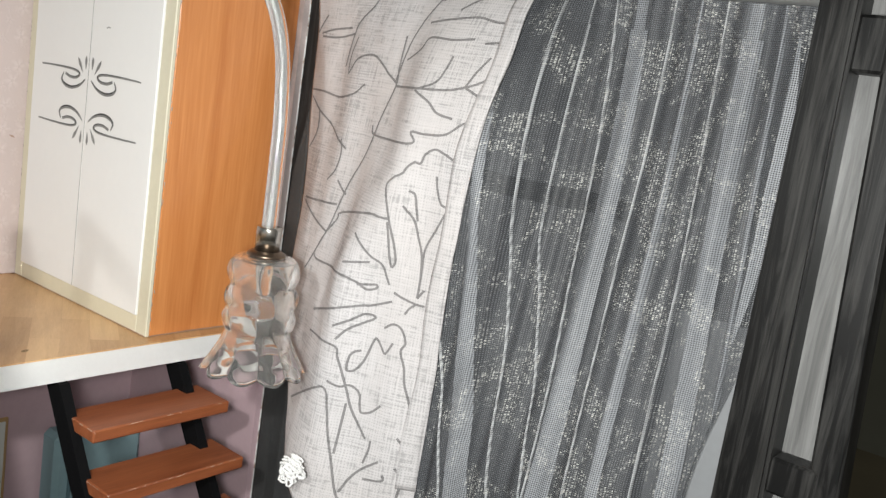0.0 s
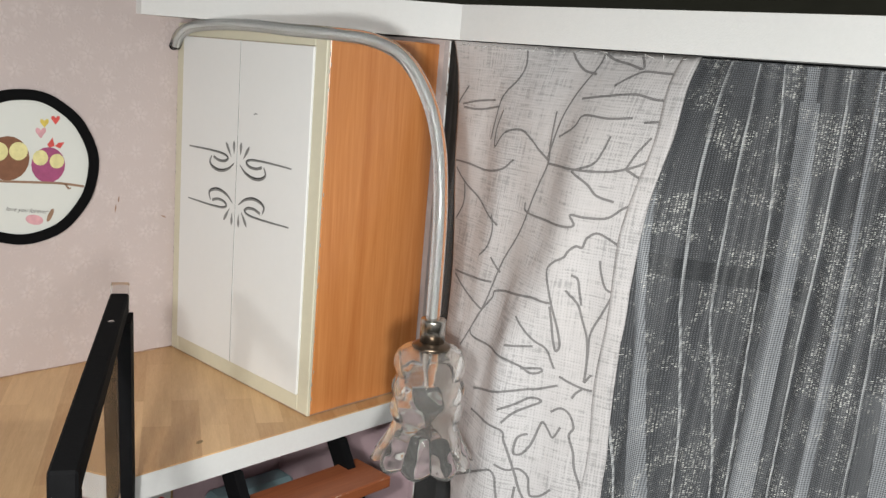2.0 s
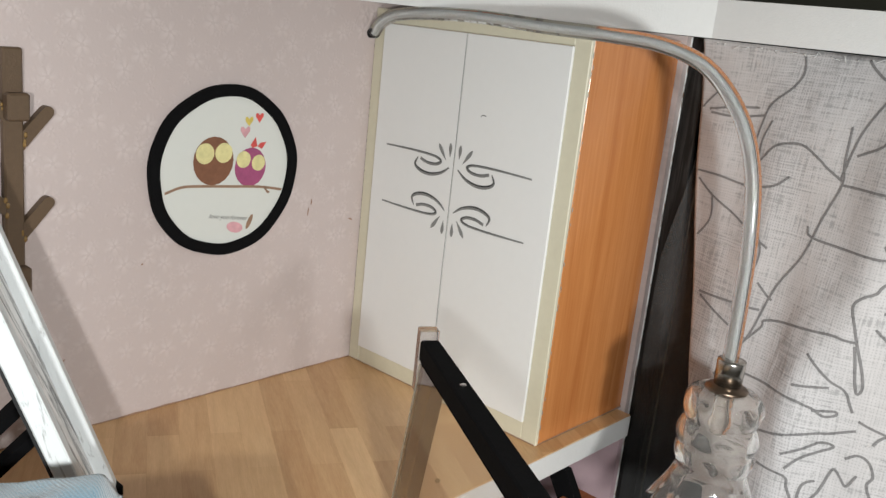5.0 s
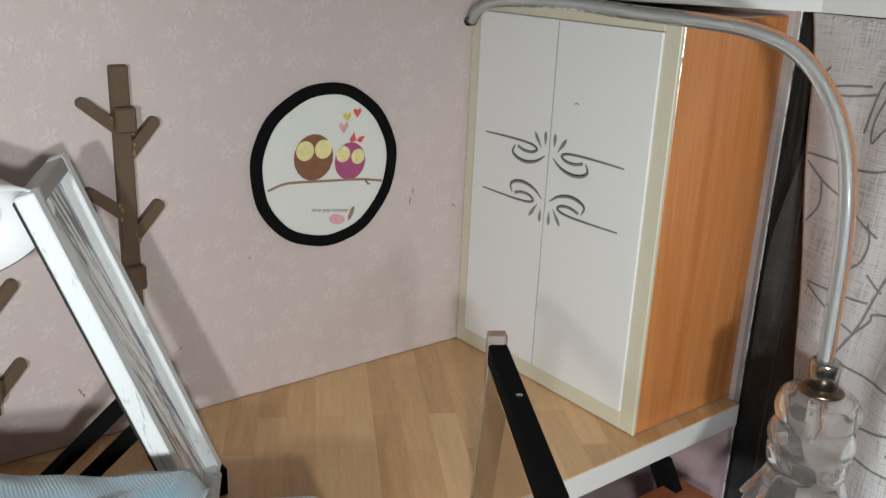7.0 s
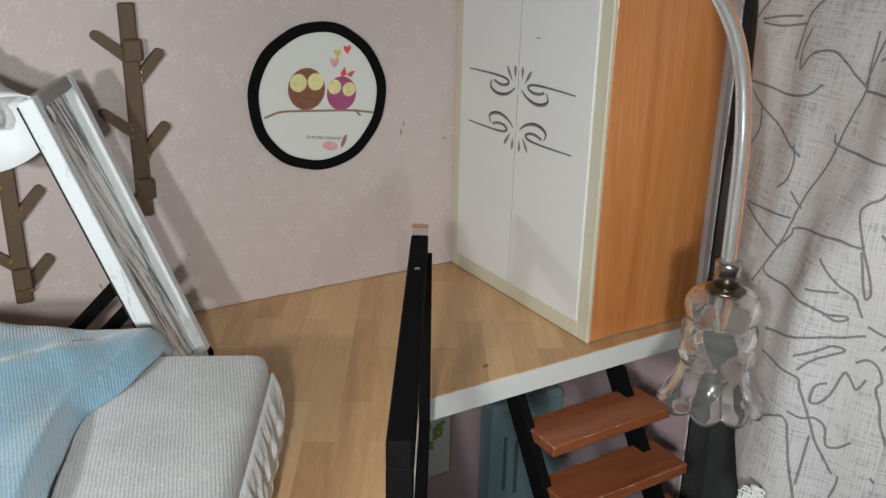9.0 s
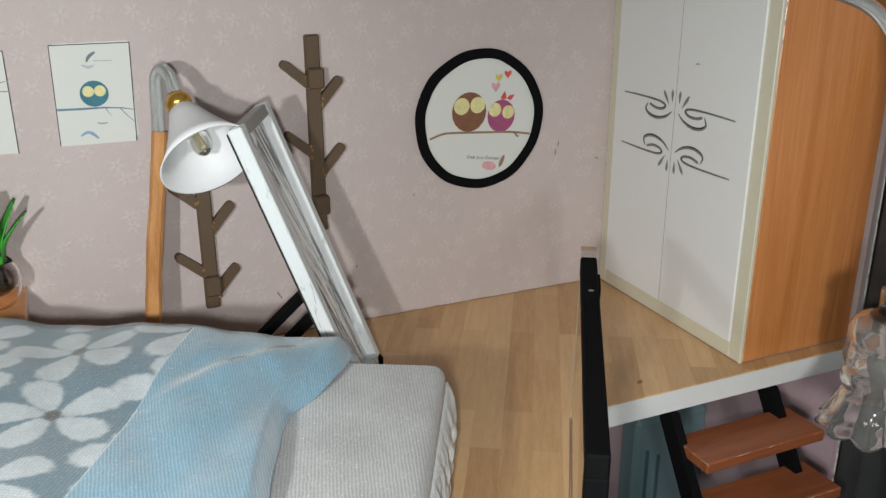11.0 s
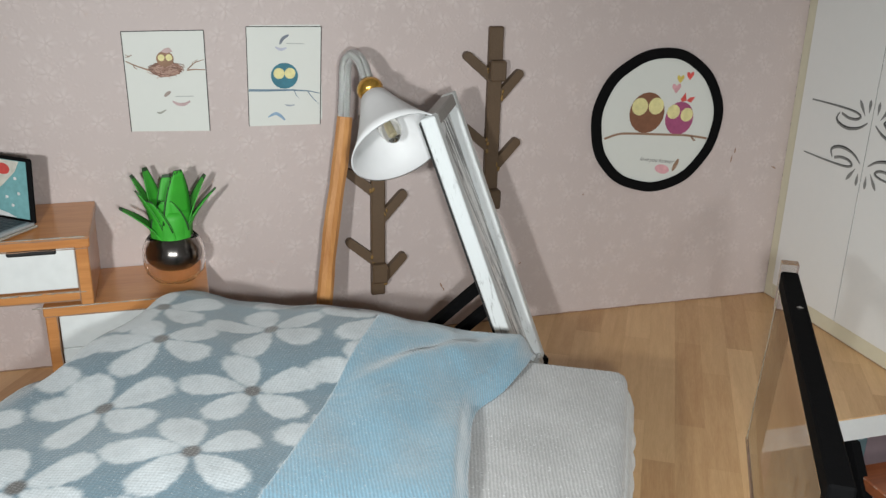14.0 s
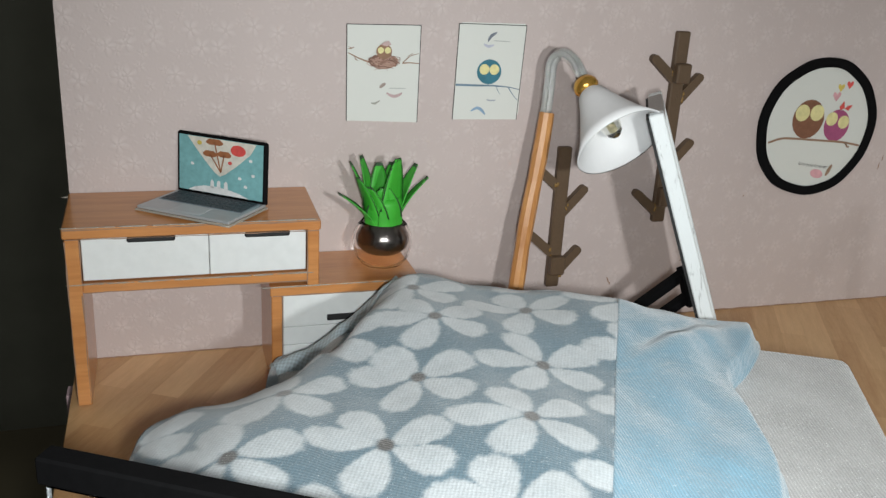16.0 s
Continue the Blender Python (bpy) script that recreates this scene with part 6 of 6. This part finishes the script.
def quilt_z(s, w):
    z = 21.6 + 2.9 * ramp(s, 14, 44)
    z += 0.55 * math.sin(s * 0.19 + w * 0.11) + 0.4 * math.sin(w * 0.21 - s * 0.07 + 1) + 0.14 * math.sin(s * 0.7 + w * 0.4)
    z -= (0.25 + 0.75 * ramp(s, 20, 40)) * (2.2 * (1 - ramp(w, -1.5, 7)) + 7.0 * (1 - ramp(w, -3.0, 1.5)))
    low = 1 - 0.75 * ramp(w, 22, 52)
    z -= low * 16.0 * ramp(s + 3.2 * (1 - ramp(w, 8, 36)), 70, 87) + 2.0 * ramp(s, 84, 90)
    z -= 1.7 * math.exp(-((s - 75 + 0.12 * (w - 12)) / 1.7) ** 2) * ramp(w, -2, 4) * (1 - ramp(w, 24, 40))
    z += 1.1 * math.exp(-((s - 79 + 0.12 * (w - 12)) / 2.4) ** 2) * (1 - ramp(w, 20, 36))
    z += 0.9 * math.exp(-((s - 22 - 0.25 * w) / 3.6) ** 2) * ramp(w, 2, 10) * (1 - ramp(w, 26, 40)) - 0.5 * math.exp(-((s - 17 - 0.22 * w) / 3.0) ** 2) * ramp(w, 0, 10)
    z -= 3.6 * math.exp(-((w - 31) / 5.0) ** 2) * ramp(s, 74, 82)
    crease = w - 22.4 - 1.25 * (s - 36.1)
    z += (0.7 * math.exp(-((crease - 6.0) / 3.6) ** 2) - 0.7 * math.exp(-(crease / 3.2) ** 2)) * ramp(s, 15, 26) * (1 - ramp(s, 30, 36.5))
    return z


def quilt_point(s, w, up=0.0):
    e = 2.0 * math.sin(w * 0.16 + 0.6) * ramp(s, 74, 90)
    return bed_point(s + e, w, quilt_z(s, w) + up)


def bed():
    r = thing("bed", tuple(bed_point(40, 33, 0)), "low bed with silver-grey twill mattress over white lace", "bed")
    m = boxed(0, 66, 0.2, 68, 8.2, 17.3, 2.6, BED, 4)
    part("mattress", m, TWILL, r, "silver-grey twill mattress", True)

    def lace(u, v):
        w = -0.5 + 69 * u
        return bed_point(-0.1 - 1.2 * math.sin(math.pi * v) ** 0.6 - (0.34 * math.sin(u * 150) * math.sin(v * 11) + 0.3 * math.sin(u * 83 + 4 * v)) * math.sin(math.pi * v), w, 13.4 - 13.3 * v)

    part("lace_skirt", sheet(bmesh.new(), lace, 300, 16, 0.5), LACE, r, "gathered white lace edge", True)
    part("base", boxed(0.4, 82, 0.4, 68.4, 1.0, 8.4, 0.4, BED), BOARD_WHITE, r)
    for s in (3, 79):
        for w in (4, 64):
            part("leg", boxed(s - 1.5, s + 1.5, w - 1.5, w + 1.5, 0.02, 1.2, 0, BED), BLACK, r)
    return r


bed()


def flower_print(s, w):
    """Ink of the printed flowers over the quilt: five soft-edged petals and a dark pistil, in two staggered rows of the repeat."""
    rnd = random.Random(9)
    petal, pistil = np.zeros_like(s), np.zeros_like(s)
    ragged = 0.05 * np.sin(3.1 * s + 1.7 * w) * np.sin(2.3 * w - 1.1 * s) + 0.03 * np.sin(7.3 * s) * np.sin(6.1 * w)
    for i, fs in enumerate((30.9, 45.1, 59.5, 73.8, 88.0)):
        for j in range(-1, 5):
            fw = (14.0 if i % 2 else 6.8) + 15.8 * j
            cs = fs + 4.4 * (1 - ramp(fw, 10, 29))
            if (i, j) == (2, 0):
                cs, fw = 66.2, 11.6
            turn = rnd.uniform(-9, 9)
            for angle in (2, 75, 153, 221, 306):
                a = radians(turn + angle + rnd.uniform(-6, 6))
                ln, wd = rnd.uniform(3.2, 3.9) * (1.14 if angle in (2, 75) else 1.0), rnd.uniform(2.05, 2.6)
                ds, dw = s - cs - math.cos(a) * (ln + 0.9), w - fw - math.sin(a) * (ln + 0.9)
                x = (ds * math.cos(a) + dw * math.sin(a)) / ln
                y = (dw * math.cos(a) - ds * math.sin(a)) / (wd * np.clip(1 + 0.38 * x, 0.4, 1.5))
                petal = np.maximum(petal, np.clip((1 - np.hypot(x, y) + ragged) * 3.0 / 0.55 + 0.5, 0, 1))
            pistil = np.maximum(pistil, np.clip((1 - np.hypot((s - cs) / 0.9, (w - fw) / 1.25) + ragged) * 2.5 + 0.5, 0, 1))
    return petal * (0.94 + 0.06 * np.sin(1.3 * s) * np.sin(1.1 * w)), pistil


def quilt():
    r = thing("quilt", tuple(bed_point(50, 33, 16)), "slate-blue quilt printed with large white flowers", "quilt")
    f = lambda s0, s1: (lambda u, v: quilt_point(s0 + (s1 - s0) * u, -3.0 + 73 * v))
    nu, nv = 190, 250
    cover = part("cover", sheet(bmesh.new(), f(35.6, 88), nu, nv, 1.1), BLANKET, r, "", True)
    petal, pistil = flower_print(*np.meshgrid(np.linspace(35.6, 88, nu + 1), np.linspace(-3.0, 70.0, nv + 1), indexing="ij"))
    for attribute, ink_ in (("petal_print", petal), ("pistil_print", pistil)):
        cover.data.attributes.new(attribute, "FLOAT", "POINT").data.foreach_set("value", np.tile(ink_.ravel(), 2))

    def band(u, v):
        w = -2.6 + 72.6 * v
        edge = 13.8 + 5.4 * ramp(w, 3, 20) - 2.6 * ramp(w, 22, 42) + 0.2 * math.sin(w * 0.4)
        s = edge + (35.9 - edge) * u
        return quilt_point(s, w, 0.1 + 0.25 * (1 - u) * math.sin(w * 0.3) - 3.2 * (1 - ramp(u, 0, 0.1)))

    part("border", sheet(bmesh.new(), band, 60, 120, 1.0), SKY_BLUE, r, "plain light blue turned-down border", True)
    # the far foot corner: its hem is rolled up along the edge, down to the floor
    def roll(u, v):
        s, w = 72.2 + 18.2 * u - 3.2 * v, -2.6 + 10.6 * u + 4.6 * v
        fall = 20.6 - 15.6 * u - 1.4 * math.sin(math.pi * u)
        return bed_point(s, w, max(fall, quilt_z(s, w) + 0.2) + 1.6 * math.sin(math.pi * v) * min(1, 5 * u))

    part("rolled_hem", sheet(bmesh.new(), roll, 40, 10, 0.5), HEM, r, "rolled hem showing the coarse grey-blue underside", True)
    return r


quilt()
